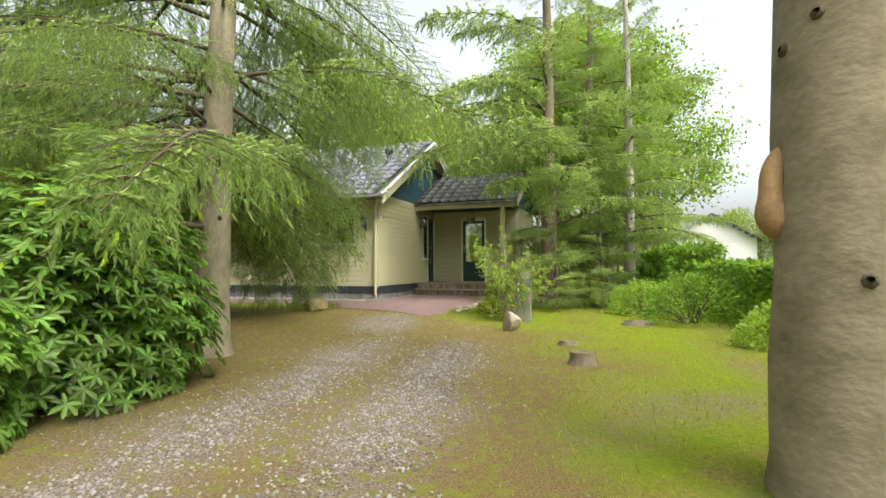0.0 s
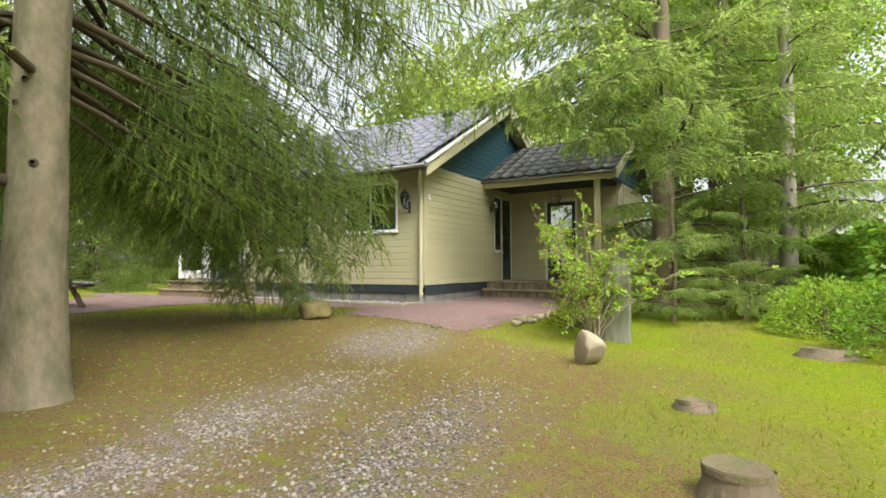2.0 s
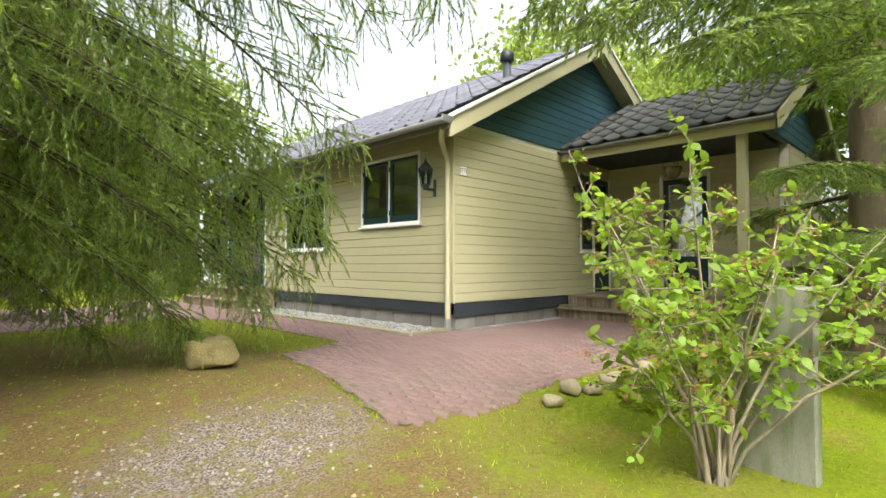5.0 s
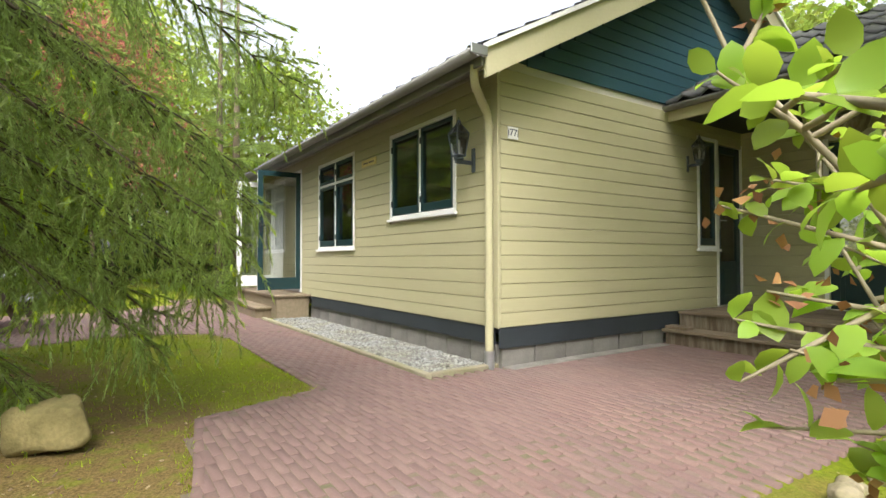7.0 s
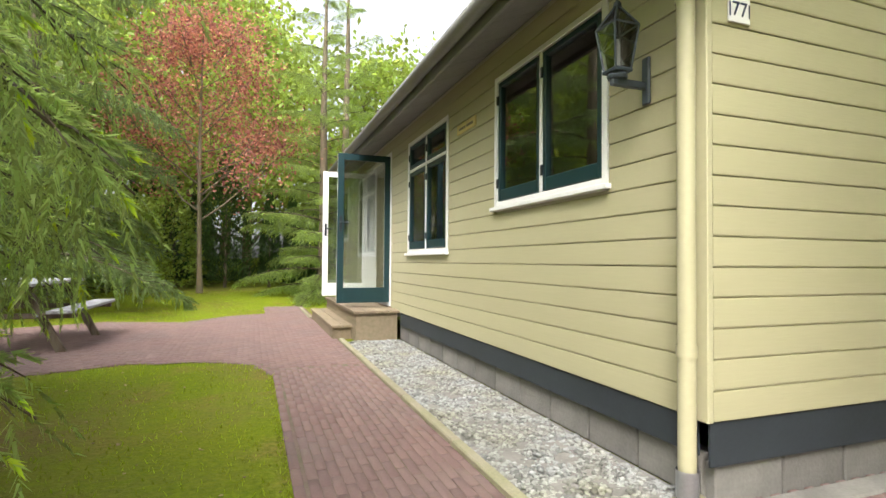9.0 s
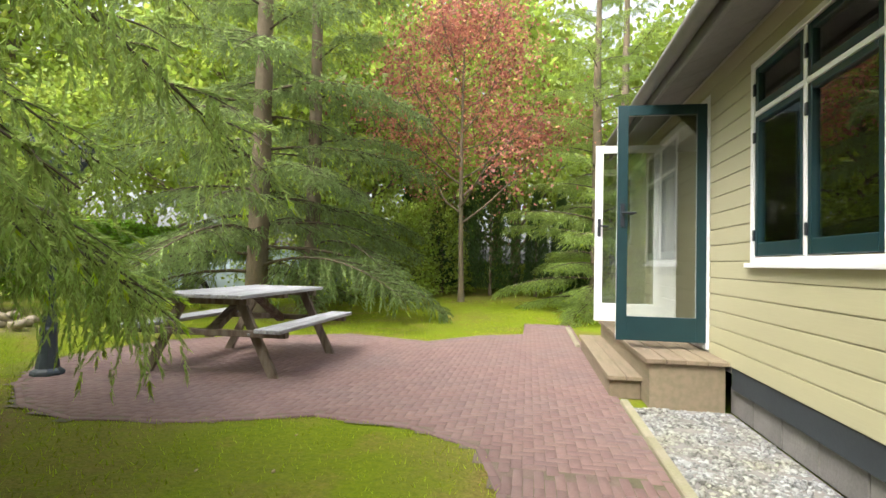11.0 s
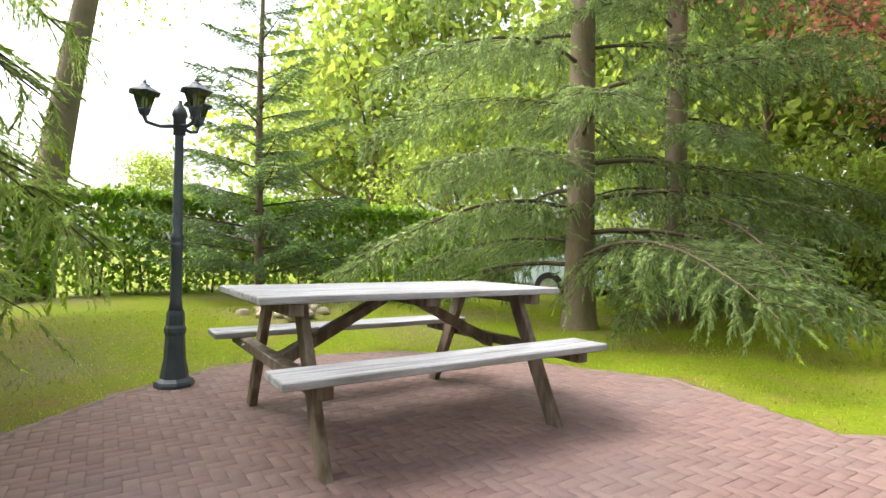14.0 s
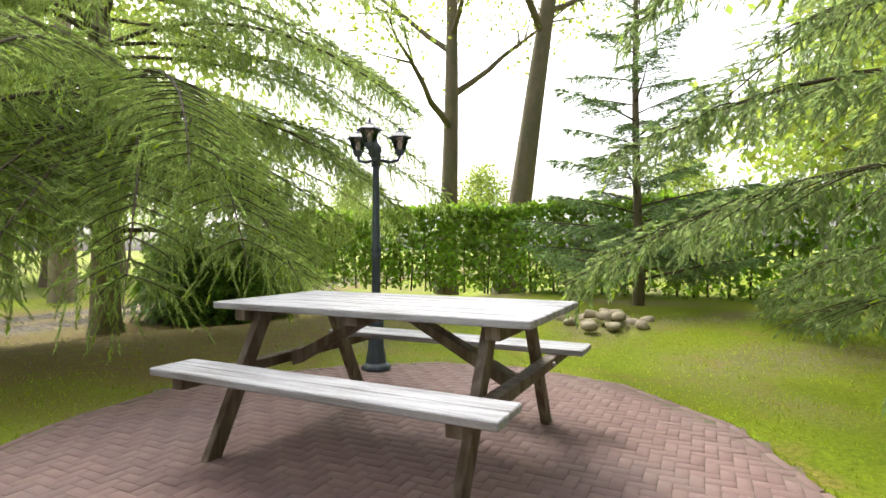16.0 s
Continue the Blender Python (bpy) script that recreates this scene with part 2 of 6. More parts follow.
def np_mesh(name, V, F, mats=None, mi=None, smooth=False):
    """A mesh from arrays of vertices and of faces that all have the same number of corners."""
    V, F = np.asarray(V, np.float32), np.asarray(F, np.int32)
    me = bpy.data.meshes.new(name)
    k = F.shape[1]
    me.vertices.add(len(V))
    me.vertices.foreach_set("co", V.ravel())
    me.loops.add(F.size)
    me.loops.foreach_set("vertex_index", F.ravel())
    me.polygons.add(len(F))
    me.polygons.foreach_set("loop_start", np.arange(0, F.size, k, dtype=np.int32))
    for x in mats or []:
        me.materials.append(x)
    if mi is not None:
        me.polygons.foreach_set("material_index", np.asarray(mi, np.int32))
    if smooth:
        me.polygons.foreach_set("use_smooth", [True] * len(F))
    me.update(calc_edges=True)
    me.validate()
    return me


def tube(points, radii, sides=8, wob=0.0, seed=0):
    """Vertices and quads of a tube along points."""
    r_ = np.random.default_rng(seed)
    P = np.asarray(points, float)
    T = np.gradient(P, axis=0)
    T /= np.linalg.norm(T, axis=1)[:, None] + 1e-9
    up = np.array([0.0, 0, 1]) if abs(T[0, 2]) < 0.9 else np.array([1.0, 0, 0])
    V, F = [], []
    for i, (p, t, r) in enumerate(zip(P, T, radii)):
        u = np.cross(t, up)
        u /= np.linalg.norm(u) + 1e-9
        w = np.cross(t, u)
        for s in range(sides):
            a = 2 * math.pi * s / sides
            k = r * (1 + wob * r_.normal())
            V.append(p + k * (math.cos(a) * u + math.sin(a) * w))
    for i in range(len(P) - 1):
        for s in range(sides):
            a, b = i * sides + s, i * sides + (s + 1) % sides
            F.append((a, b, b + sides, a + sides))
    return V, F


def tubes_mesh(name, lst, mats, sides=8, wob=0.0):
    V, F = [], []
    for j, (pts, rad) in enumerate(lst):
        v, f = tube(pts, rad, sides, wob, j)
        n = len(V)
        V += v
        F += [tuple(i + n for i in q) for q in f]
    return np_mesh(name, V, F, mats, smooth=True)


def lathe(bm, prof, seg=20, m=None):
    """A turned shape: prof is a list of (radius, height)."""
    rings = []
    for r, z in prof:
        rings.append([bm.verts.new((r * math.cos(2 * math.pi * i / seg), r * math.sin(2 * math.pi * i / seg), z)) for i in range(seg)])
    for a, b in zip(rings, rings[1:]):
        for i in range(seg):
            bm.faces.new((a[i], a[(i + 1) % seg], b[(i + 1) % seg], b[i]))
    bm.faces.new(rings[0][::-1])
    bm.faces.new(rings[-1])
    if m is not None:
        bmesh.ops.transform(bm, matrix=m, verts=[v for q in rings for v in q])


def inside(px, py, poly):
    px, py = np.asarray(px), np.asarray(py)
    c = np.zeros(px.shape, bool)
    n = len(poly)
    for i in range(n):
        (x0, y0), (x1, y1) = poly[i], poly[(i + 1) % n]
        if y0 == y1:
            continue
        c ^= ((y0 > py) != (y1 > py)) & (px < (x1 - x0) * (py - y0) / (y1 - y0) + x0)
    return c


# ---- plan ----
PAVED = [(-0.76, -0.05), (-0.76, 10.1), (-1.53, 10.0), (-1.55, 8.65), (-2.2, 8.3), (-2.8, 7.55), (-3.4, 7.75), (-4.0, 7.93), (-4.6, 7.6), (-5.37, 7.3),
         (-6.05, 6.6), (-6.27, 5.7), (-6.1, 4.95), (-5.6, 4.3), (-5.0, 3.8), (-4.4, 3.6), (-3.6, 3.72), (-2.9, 4.05), (-2.2, 3.93), (-1.75, 3.65),
         (-1.6, 3.1), (-1.6, 0.16), (-2.45, -0.12), (-2.6, -1.1), (-2.9, -2.3), (-2.2, -2.45), (-1.3, -2.3), (0.5, -2.35), (2.5, -2.25), (2.5, -0.05)]


def smooth_step(a, b, x):
    t = np.clip((np.asarray(x, float) - a) / (b - a), 0, 1)
    return t * t * (3 - 2 * t)


def height(x, y):
    """The ground: level round the house and the terrace, lower along the drive."""
    x, y = np.asarray(x, float), np.asarray(y, float)
    d = np.maximum(smooth_step(-1.2, -4.2, y), smooth_step(0.0, -3.0, y + 0.5 * (x + 3.0)) * smooth_step(-2.0, -4.5, x))
    h = -0.24 * d
    h += np.maximum(0.2 * smooth_step(-6.3, -8.4, x) * smooth_step(0.5, 4.0, y), 0.18 * smooth_step(9.8, 12.3, y) * smooth_step(0.5, -1.5, x))
    h += 0.02 * np.sin(x * 1.7 + 1) * np.cos(y * 1.3) * d
    return h


def hz(x, y):
    return float(height(x, y))


# ---- ground ----
def build_ground():
    xs = np.concatenate([np.linspace(-900, -40, 12), np.linspace(-36, -16, 11), np.arange(-14.5, 8, 0.25), np.linspace(10, 36, 12), np.linspace(42, 900, 12)])
    ys = np.concatenate([np.linspace(-900, -40, 12), np.linspace(-36, -16, 11), np.arange(-12, 14, 0.25), np.linspace(16, 36, 10), np.linspace(42, 900, 12)])
    X, Y = np.meshgrid(xs, ys)
    Z = height(X, Y)
    n = np.array([noise.noise((a * 0.9, b * 0.9, 0)) for a, b in zip(X.ravel(), Y.ravel())]).reshape(X.shape)
    Z = Z + 0.012 * n * (np.hypot(X + 4, Y) < 16)
    deep = inside(X - 0.27, Y - 0.27, PAVED) & inside(X + 0.27, Y + 0.27, PAVED) & inside(X - 0.27, Y + 0.27, PAVED) & inside(X + 0.27, Y - 0.27, PAVED)
    off = inside(X, Y, [(-0.9, -2.2), (7.4, -2.2), (7.4, 8), (-0.4, 8), (-0.4, -0.2)]) | deep
    Z = np.where(off, -0.05 + height(X, Y), Z)
    V = np.stack([X, Y, Z], -1).reshape(-1, 3)
    k, i, j = len(xs), np.arange(len(ys) - 1)[:, None], np.arange(len(xs) - 1)[None]
    a = (i * k + j).ravel()
    F = np.stack([a, a + 1, a + 1 + k, a + k], -1)
    me = np_mesh("ground", V, F, smooth=True)
    # how much litter and gravel lies on the grass, by the place
    x, y = V[:, 0], V[:, 1]
    nn = np.repeat(n.ravel()[:, None], 1, 1)[:, 0]
    drive_c = -3.55 + 0.18 * (x + 8)
    dd = np.abs(y - drive_c)
    tracks = np.maximum(np.exp(-((y - drive_c - 0.6) / 0.42) ** 2), np.exp(-((y - drive_c + 0.7) / 0.42) ** 2))
    gravel = np.clip(tracks + 0.7 * nn, 0, 1) * smooth_step(-4.3, -6.3, x + 0.7 * nn)
    gravel = np.maximum(gravel, smooth_step(0.9, 0.3, np.hypot(x + 3.6, y + 1.9) + 0.3 * nn))
    litter = smooth_step(5.2, 2.6, np.hypot(x + 6.4, (y + 0.9) * 0.9) + 1.2 * nn)
    litter = np.maximum(litter, 0.85 * smooth_step(2.3, 1.2, dd + 0.8 * nn) * smooth_step(-2.2, -4, x))
    litter = np.maximum(litter, 0.95 * smooth_step(2.6, 1.3, np.hypot(x + 9.6, y + 2.4) + 0.6 * nn))
    litter = np.maximum(litter, 0.3 * smooth_step(-0.1, 0.45, nn))
    litter = np.maximum(litter, smooth_step(1.2, 0.5, np.hypot(x + 3.0, y + 0.6) + 0.4 * nn))
    col = me.color_attributes.new("cover", "FLOAT_COLOR", "POINT")
    col.data.foreach_set("color", np.stack([litter, gravel, 0 * x, 1 + 0 * x], -1).astype(np.float32).ravel())
    m = bpy.data.materials.new("mossy_lawn_and_litter")
    m.use_nodes = True
    nd, l = m.node_tree.nodes, m.node_tree.links
    p = nd["Principled BSDF"]
    p.inputs["Roughness"].default_value = 0.95
    p.inputs["Specular IOR Level"].default_value = 0.15
    tc = nd.new("ShaderNodeTexCoord")

    def nz(scale, det=5):
        t = nd.new("ShaderNodeTexNoise")
        t.inputs["Scale"].default_value, t.inputs["Detail"].default_value = scale, det
        l.new(tc.outputs["Object"], t.inputs["Vector"])
        return t.outputs[0]

    def ramp(src, a, b, ca, cb):
        r = nd.new("ShaderNodeValToRGB")
        r.color_ramp.elements[0].position, r.color_ramp.elements[1].position = a, b
        r.color_ramp.elements[0].color, r.color_ramp.elements[1].color = (*ca, 1), (*cb, 1)
        l.new(src, r.inputs[0])
        return r.outputs[0]

    def mixc(f, a, b):
        q = nd.new("ShaderNodeMix")
        q.data_type = "RGBA"
        l.new(f, q.inputs["Factor"])
        l.new(a, q.inputs["A"])
        l.new(b, q.inputs["B"])
        return q.outputs["Result"]

    def math2(op, a, b):
        q = nd.new("ShaderNodeMath")
        q.operation, q.use_clamp = op, True
        for s, v in ((0, a), (1, b)):
            if isinstance(v, float):
                q.inputs[s].default_value = v
            else:
                l.new(v, q.inputs[s])
        return q.outputs[0]

    grass = mixc(nz(1.1), ramp(nz(22), 0.3, 0.7, (0.075, 0.125, 0.005), (0.16, 0.225, 0.008)), ramp(nz(40), 0.3, 0.7, (0.115, 0.15, 0.005), (0.215, 0.24, 0.009)))
    straw = ramp(nz(30, 6), 0.35, 0.7, (0.12, 0.1, 0.02), (0.29, 0.215, 0.06))
    grass = mixc(ramp(nz(2.6, 7), 0.52, 0.72, (0, 0, 0), (0.75, 0.75, 0.75)), grass, straw)
    earth = mixc(nz(3), ramp(nz(55), 0.35, 0.65, (0.095, 0.06, 0.022), (0.21, 0.14, 0.06)), ramp(nz(90), 0.4, 0.6, (0.085, 0.07, 0.02), (0.22, 0.165, 0.07)))
    stones = ramp(nz(75, 8), 0.42, 0.58, (0.09, 0.07, 0.055), (0.3, 0.265, 0.235))
    at = nd.new("ShaderNodeAttribute")
    at.attribute_name = "cover"
    sep = nd.new("ShaderNodeSeparateColor")
    l.new(at.outputs["Color"], sep.inputs[0])
    br = ramp(nz(9, 8), 0.35, 0.65, (0, 0, 0), (1, 1, 1))
    f1 = math2("MULTIPLY", math2("MULTIPLY", sep.outputs[0], 1.7), math2("ADD", br, 0.45))
    f2 = math2("MULTIPLY", sep.outputs[1], math2("ADD", br, 0.2))
    l.new(mixc(f2, mixc(f1, grass, earth), stones), p.inputs["Base Color"])
    bu = nd.new("ShaderNodeBump")
    bu.inputs["Strength"].default_value, bu.inputs["Distance"].default_value = 0.7, 0.03
    l.new(nz(45, 8), bu.inputs["Height"])
    l.new(bu.outputs[0], p.inputs["Normal"])
    link("ground", me, m)
    tagged(bpy.data.objects["ground"], "mossy lawn with brown needle litter and gravel drive", "ground", kind="structure")


build_ground()


# ---- the house ----
ZB = 0.357
RX, RZ = 3.4, 4.66
HL = 7.6


def clap_mesh(h=0.13):
    """One siding board of unit length along x: proud lower lip, chamfered groove at its top."""
    prof = [(0, 0), (-0.02, 0), (-0.022, 0.006), (-0.02, h - 0.011), (-0.011, h - 0.004), (0, h - 0.002)]
    V = [(0, a, b) for a, b in prof] + [(1, a, b) for a, b in prof]
    n = len(prof)
    bm = bmesh.new()
    vs = [bm.verts.new(v) for v in V]
    for i in range(n):
        bm.faces.new((vs[i], vs[(i + 1) % n], vs[n + (i + 1) % n], vs[n + i]))
    bm.faces.new(vs[:n][::-1])
    bm.faces.new(vs[n:])
    bmesh.ops.recalc_face_normals(bm, faces=bm.faces)
    me = bpy.data.meshes.new("board")
    bm.to_mesh(me)
    bm.free()
    return me


BOARD = clap_mesh()
BOARD.materials.append(CREAM)
TBOARD = clap_mesh()
TBOARD.materials.append(TEAL)


def boards(parent, origin, rz, length, z0, z1, holes=(), me=BOARD, step=0.1275, name="board", span=None):
    """Rows of siding; holes are (u0, u1, z0, z1) along the wall; span(z) gives the row's own ends."""
    z = z0
    while z < z1 - 0.04:
        u0, u1 = (0, length) if span is None else span(z + step * 0.5)
        cuts = [(u0, u1)]
        for a, b, c, d in holes:
            if c < z + step * 0.5 < d:
                cuts = [s for (p, q) in cuts for s in ((p, min(q, a)), (max(p, b), q)) if s[1] - s[0] > 0.03]
        for p, q in cuts:
            ob = new(name, me)
            ob.parent = parent
            ob.matrix_basis = parent.matrix_basis.inverted() @ pose(origin[0], origin[1], z, 0, 0, rz) @ Matrix.Translation((p, 0, 0)) @ Matrix.Diagonal((q - p, 1, min(1.0, (z1 - z) / step), 1))
        z += step


def wall_core(name, a, b, holes, axis, material, label):
    """A thick wall with openings cut through: built from blocks round the holes; axis is its running direction."""
    bm = bmesh.new()
    i = 0 if axis == "x" else 1
    us = sorted({a[i], b[i], *[h[0] for h in holes], *[h[1] for h in holes]})
    for u0, u1 in zip(us, us[1:]):
        zs = [(a[2], b[2])]
        for h in holes:
            if h[0] <= u0 and h[1] >= u1:
                zs = [s for p, q in zs for s in ((p, min(q, h[2])), (max(p, h[3]), q)) if s[1] - s[0] > 0.01]
        for p, q in zs:
            lo, hi = list(a), list(b)
            lo[i], hi[i], lo[2], hi[2] = u0, u1, p, q
            add_box(bm, lo, hi)
    return tagged(part(name, bm, material), label, "wall", kind="structure")


W_HOLES = [(0.66, 1.96, 1.45, 2.4), (3.06, 4.36, 1.13, 2.4), (5.24, 6.82, 0.40, 2.46)]
S_HOLES = [(3.12, 3.5, 1.1, 2.42), (3.56, 4.12, 0.36, 2.42)]
wall_w = wall_core("wall_west", (0.0, 0.002, 0.30), (0.14, HL, 2.74), W_HOLES, "y", INNER, "cream horizontal wood siding with windows and open doors")
wall_s = wall_core("wall_south", (0.0, 0.0, 0.30), (6.8, 0.14, 2.74), S_HOLES, "x", INNER, "cream horizontal wood siding under a teal gable")
wall_s.location.y = 0.002
wall_e = wall_core("wall_east", (6.66, 0.15, 0.0), (6.8, HL - 0.15, 2.74), [], "y", CREAM2, "plain cream rear wall")
wall_n = wall_core("wall_north", (0.15, HL - 0.14, 0.0), (6.8, HL, 2.74), [], "x", CREAM2, "plain cream end wall")
boards(wall_w, (0.0, HL, 0), -90, HL, ZB, 2.66, [(HL - b - 0.04, HL - a + 0.04, c - 0.05, d + 0.04) for a, b, c, d in W_HOLES])
boards(wall_s, (0.0, 0.0, 0), 0, 4.15, ZB, 2.68, [(a - 0.03, b + 0.03, c - 0.04, d + 0.03) for a, b, c, d in S_HOLES])


def gable_span(z):
    k = (z - 2.62) / (RZ - 2.62)
    return (RX * k + 0.05, 6.8 - RX * k - 0.05)


gable_w = tagged(boxes("wall_gable", [((0.3, 0.004, 2.72), (6.5, 0.1, 2.74))], TEAL), "teal board-clad gable above the siding", "wall", kind="structure")
boards(gable_w, (0.0, -0.004, 0), 0, 6.8, 2.725, 4.55, me=TBOARD, span=gable_span, name="teal_board")
gcore = bmesh.new()
tri = [gcore.verts.new(v) for v in ((0.05, 0.02, 2.70), (6.75, 0.02, 2.70), (RX, 0.02, RZ - 0.04), (0.05, 0.1, 2.70), (6.75, 0.1, 2.70), (RX, 0.1, RZ - 0.04))]
for f in ((0, 1, 2), (5, 4, 3), (0, 3, 4, 1), (1, 4, 5, 2), (2, 5, 3, 0)):
    gcore.faces.new([tri[i] for i in f])
part("backing", gcore, TEAL, gable_w)
# corner trims, plinth and base course
tagged(boxes("trim", [((-0.034, -0.024, ZB - 0.005), (-0.002, 0.075, 2.66))], CREAM2), "cream vertical corner board of the siding", "trim", kind="structure")
tagged(boxes("plinth", [((-0.012, 0.05, 0.2), (-0.002, 4.74, ZB - 0.006)), ((-0.01, -0.012, 0.17), (2.7, -0.002, ZB - 0.006))], PLINTH, bevel=0), "dark plinth board under the siding", "plinth", kind="structure")
base = thing("base_course", (0, 0, 0), "grey concrete block base under the plinth", "base", kind="structure")
BLK = boxes("block", [((0, 0, 0), (0.39, 0.1, 0.2))], BLOCK, base, bevel=0.006)
BLK.matrix_basis = pose(0.02, 0.39 + 0.06, 0.0, 0, 0, -90)
for i in range(1, 12):
    o = new("block", BLK.data)
    o.parent = base
    o.matrix_basis = pose(0.02, 0.45 + 0.4 * i, 0, 0, 0, -90)
for i in range(7):
    o = new("block", BLK.data)
    o.parent = base
    o.matrix_basis = pose(0.04 + 0.4 * i, 0.01, -0.03)
tagged(boxes("floor", [((0.14, 0.14, 0.28), (6.66, HL - 0.14, 0.36))], DECK), "brown indoor floor", "floor", kind="structure")
tagged(boxes("ceiling", [((0.14, 0.14, 2.5), (6.66, HL - 0.14, 2.56))], INNER), "white indoor ceiling", "ceiling", kind="structure")
tagged(boxes("wall_inner", [((3.0, 0.14, 0.36), (3.1, HL - 0.14, 2.5))], INNER), "white inner partition", "wall", kind="structure")


# roofs of separate interlocking tiles
def tile_mesh(w=0.3, h=0.36):
    """One pantile: along x its width, along y its length up the slope."""
    n = 7
    xs = np.linspace(0, 1, n)
    zs = 0.024 * np.cos(xs * 2 * math.pi) + 0.012 * np.cos(xs * 4 * math.pi)
    V = []
    for y, lift in ((0, 0.022), (h, 0.0)):
        V += [(x * w, y, z + lift) for x, z in zip(xs, zs)]
    V += [(x * w, 0, z - 0.004) for x, z in zip(xs, zs)]
    F = [(i, i + 1, n + i + 1, n + i) for i in range(n - 1)] + [(2 * n + i, 2 * n + i + 1, i + 1, i) for i in range(n - 1)]
    return V, F


def roof_slope(name, m, cols, rows, mt, mt2, near, label, w=0.3, h=0.34, keep=None):
    """A slope of tiles laid by the matrix m (x along the eave, y up the slope); near: the columns built as separate tiles."""
    V, F = tile_mesh(w, h + 0.03)
    me = np_mesh("roof_tile", V, F, [mt], smooth=True)
    root = new(name)
    root.matrix_basis = m
    tagged(root, label, "roof", kind="structure")
    RV, RF = [], []
    for r in range(rows):
        for c in range(cols):
            if keep and not keep(c, r):
                continue
            j = rng.normal(0, 0.003, 2)
            if c in near:
                o = new("roof_tile", me)
                o.parent = root
                o.matrix_basis = pose(c * w + j[0], r * h + j[1], 0.01)
            else:
                k = len(RV)
                RV += [(x + c * w + j[0], y + r * h + j[1], z + 0.01) for x, y, z in V]
                RF += [tuple(i + k for i in f) for f in F]
    if RV:
        link("tile_field", np_mesh("tile_field", RV, RF, [mt2], smooth=True), mt2, root)["kind"] = "stuff"
    L, H = cols * w, rows * h
    boxes("roof_deck", [((0.01, 0.0, -0.07), (L - 0.01, H, -0.03))], SOFFIT, root, bevel=0)
    return root


SL = math.degrees(math.atan2(RZ - 2.56, RX + 0.42))
LEN = math.hypot(RZ - 2.56, RX + 0.42)
ROWS = int(LEN / 0.34) + 1
mw = Matrix.Translation((-0.42, HL + 0.35, 2.63)) @ pose(0, 0, 0, 0, 0, -90) @ pose(0, 0, 0, SL)
roof_slope("roof_west", mw, 27, ROWS - 1, TILE, TILE2, set(range(3, 27)), "slate grey glazed pantile roof slope", h=LEN / (ROWS - 1))
me_ = Matrix.Translation((6.8 + 0.42, -0.3, 2.60)) @ pose(0, 0, 0, 0, 0, 90) @ pose(0, 0, 0, SL)
roof_slope("roof_east", me_, 27, ROWS - 1, TILE, TILE2, set(), "slate grey glazed pantile roof slope", h=LEN / (ROWS - 1))
ridge = thing("ridge", (RX, -0.3, RZ), "row of slate grey ridge tiles", "roof", kind="structure")
RT = None
for i in range(20):
    V, F = tube([(0, 0, 0), (0, 0.2, 0.004), (0, 0.43, 0.012)], [0.11, 0.115, 0.12], 10)
    if RT is None:
        RT = np_mesh("ridge_tile", V, F, [TILE], smooth=True)
    o = new("ridge_tile", RT)
    o.parent = ridge
    o.matrix_basis = pose(0, 0.4 * i, 0.02)


def slanted(name, p0, p1, w, t, material, parent=None, label=""):
    """A board from p0 to p1 (its upper edge's middle), w high and t thick in y."""
    p0, p1 = Vector(p0), Vector(p1)
    d = p1 - p0
    bm = bmesh.new()
    vs = []
    for p in (p0, p1):
        for dy in (0, t):
            for dz in (0, -w):
                vs.append(bm.verts.new((p.x, p.y + dy, p.z + dz)))
    for f in ((0, 1, 3, 2), (4, 6, 7, 5), (0, 4, 5, 1), (2, 3, 7, 6), (0, 2, 6, 4), (1, 5, 7, 3)):
        bm.faces.new([vs[i] for i in f])
    bmesh.ops.recalc_face_normals(bm, faces=bm.faces)
    return part(name, bm, material, parent, label)


for sx, x0, nm in ((1, -0.4, "bargeboard_left"), (-1, 7.2, "bargeboard_right")):
    bg = thing("bargeboard", (0, 0, 0), "cream painted bargeboard along the gable edge", "bargeboard", "bargeboards", "structure")
    slanted("board", (x0, -0.33, 2.63), (RX, -0.33, RZ + 0.07), 0.24, 0.03, CREAM2, bg)
    slanted("cover_strip", (x0, -0.36, 2.67), (RX, -0.36, RZ + 0.11), 0.045, 0.07, WHITE, bg, "white edge strip")
    slanted("soffit", (x0 + sx * 0.1, -0.30, 2.56), (RX, -0.30, RZ - 0.07), 0.03, 0.30, CREAM2, bg)
# eaves: sloping boarded soffit and a half-round gutter
eav = thing("eaves", (0, 0, 0), "grey boarded eaves soffit above the wall", "eaves", kind="structure")
nb = 20
for i in range(nb):
    y0 = -0.28 + i * (HL + 0.6) / nb
    bm = bmesh.new()
    add_box(bm, (0, 0.003, -0.018), (0.46, (HL + 0.6) / nb - 0.003, 0), 0.003)
    part("soffit_board", bm, SOFFIT, eav, m=Matrix.Translation((-0.41, y0, 2.545)) @ pose(0, 0, 0, 0, -22, 0))
boxes("fascia", [((-0.43, -0.3, 2.49), (-0.405, HL + 0.32, 2.60))], GUTTER, eav)


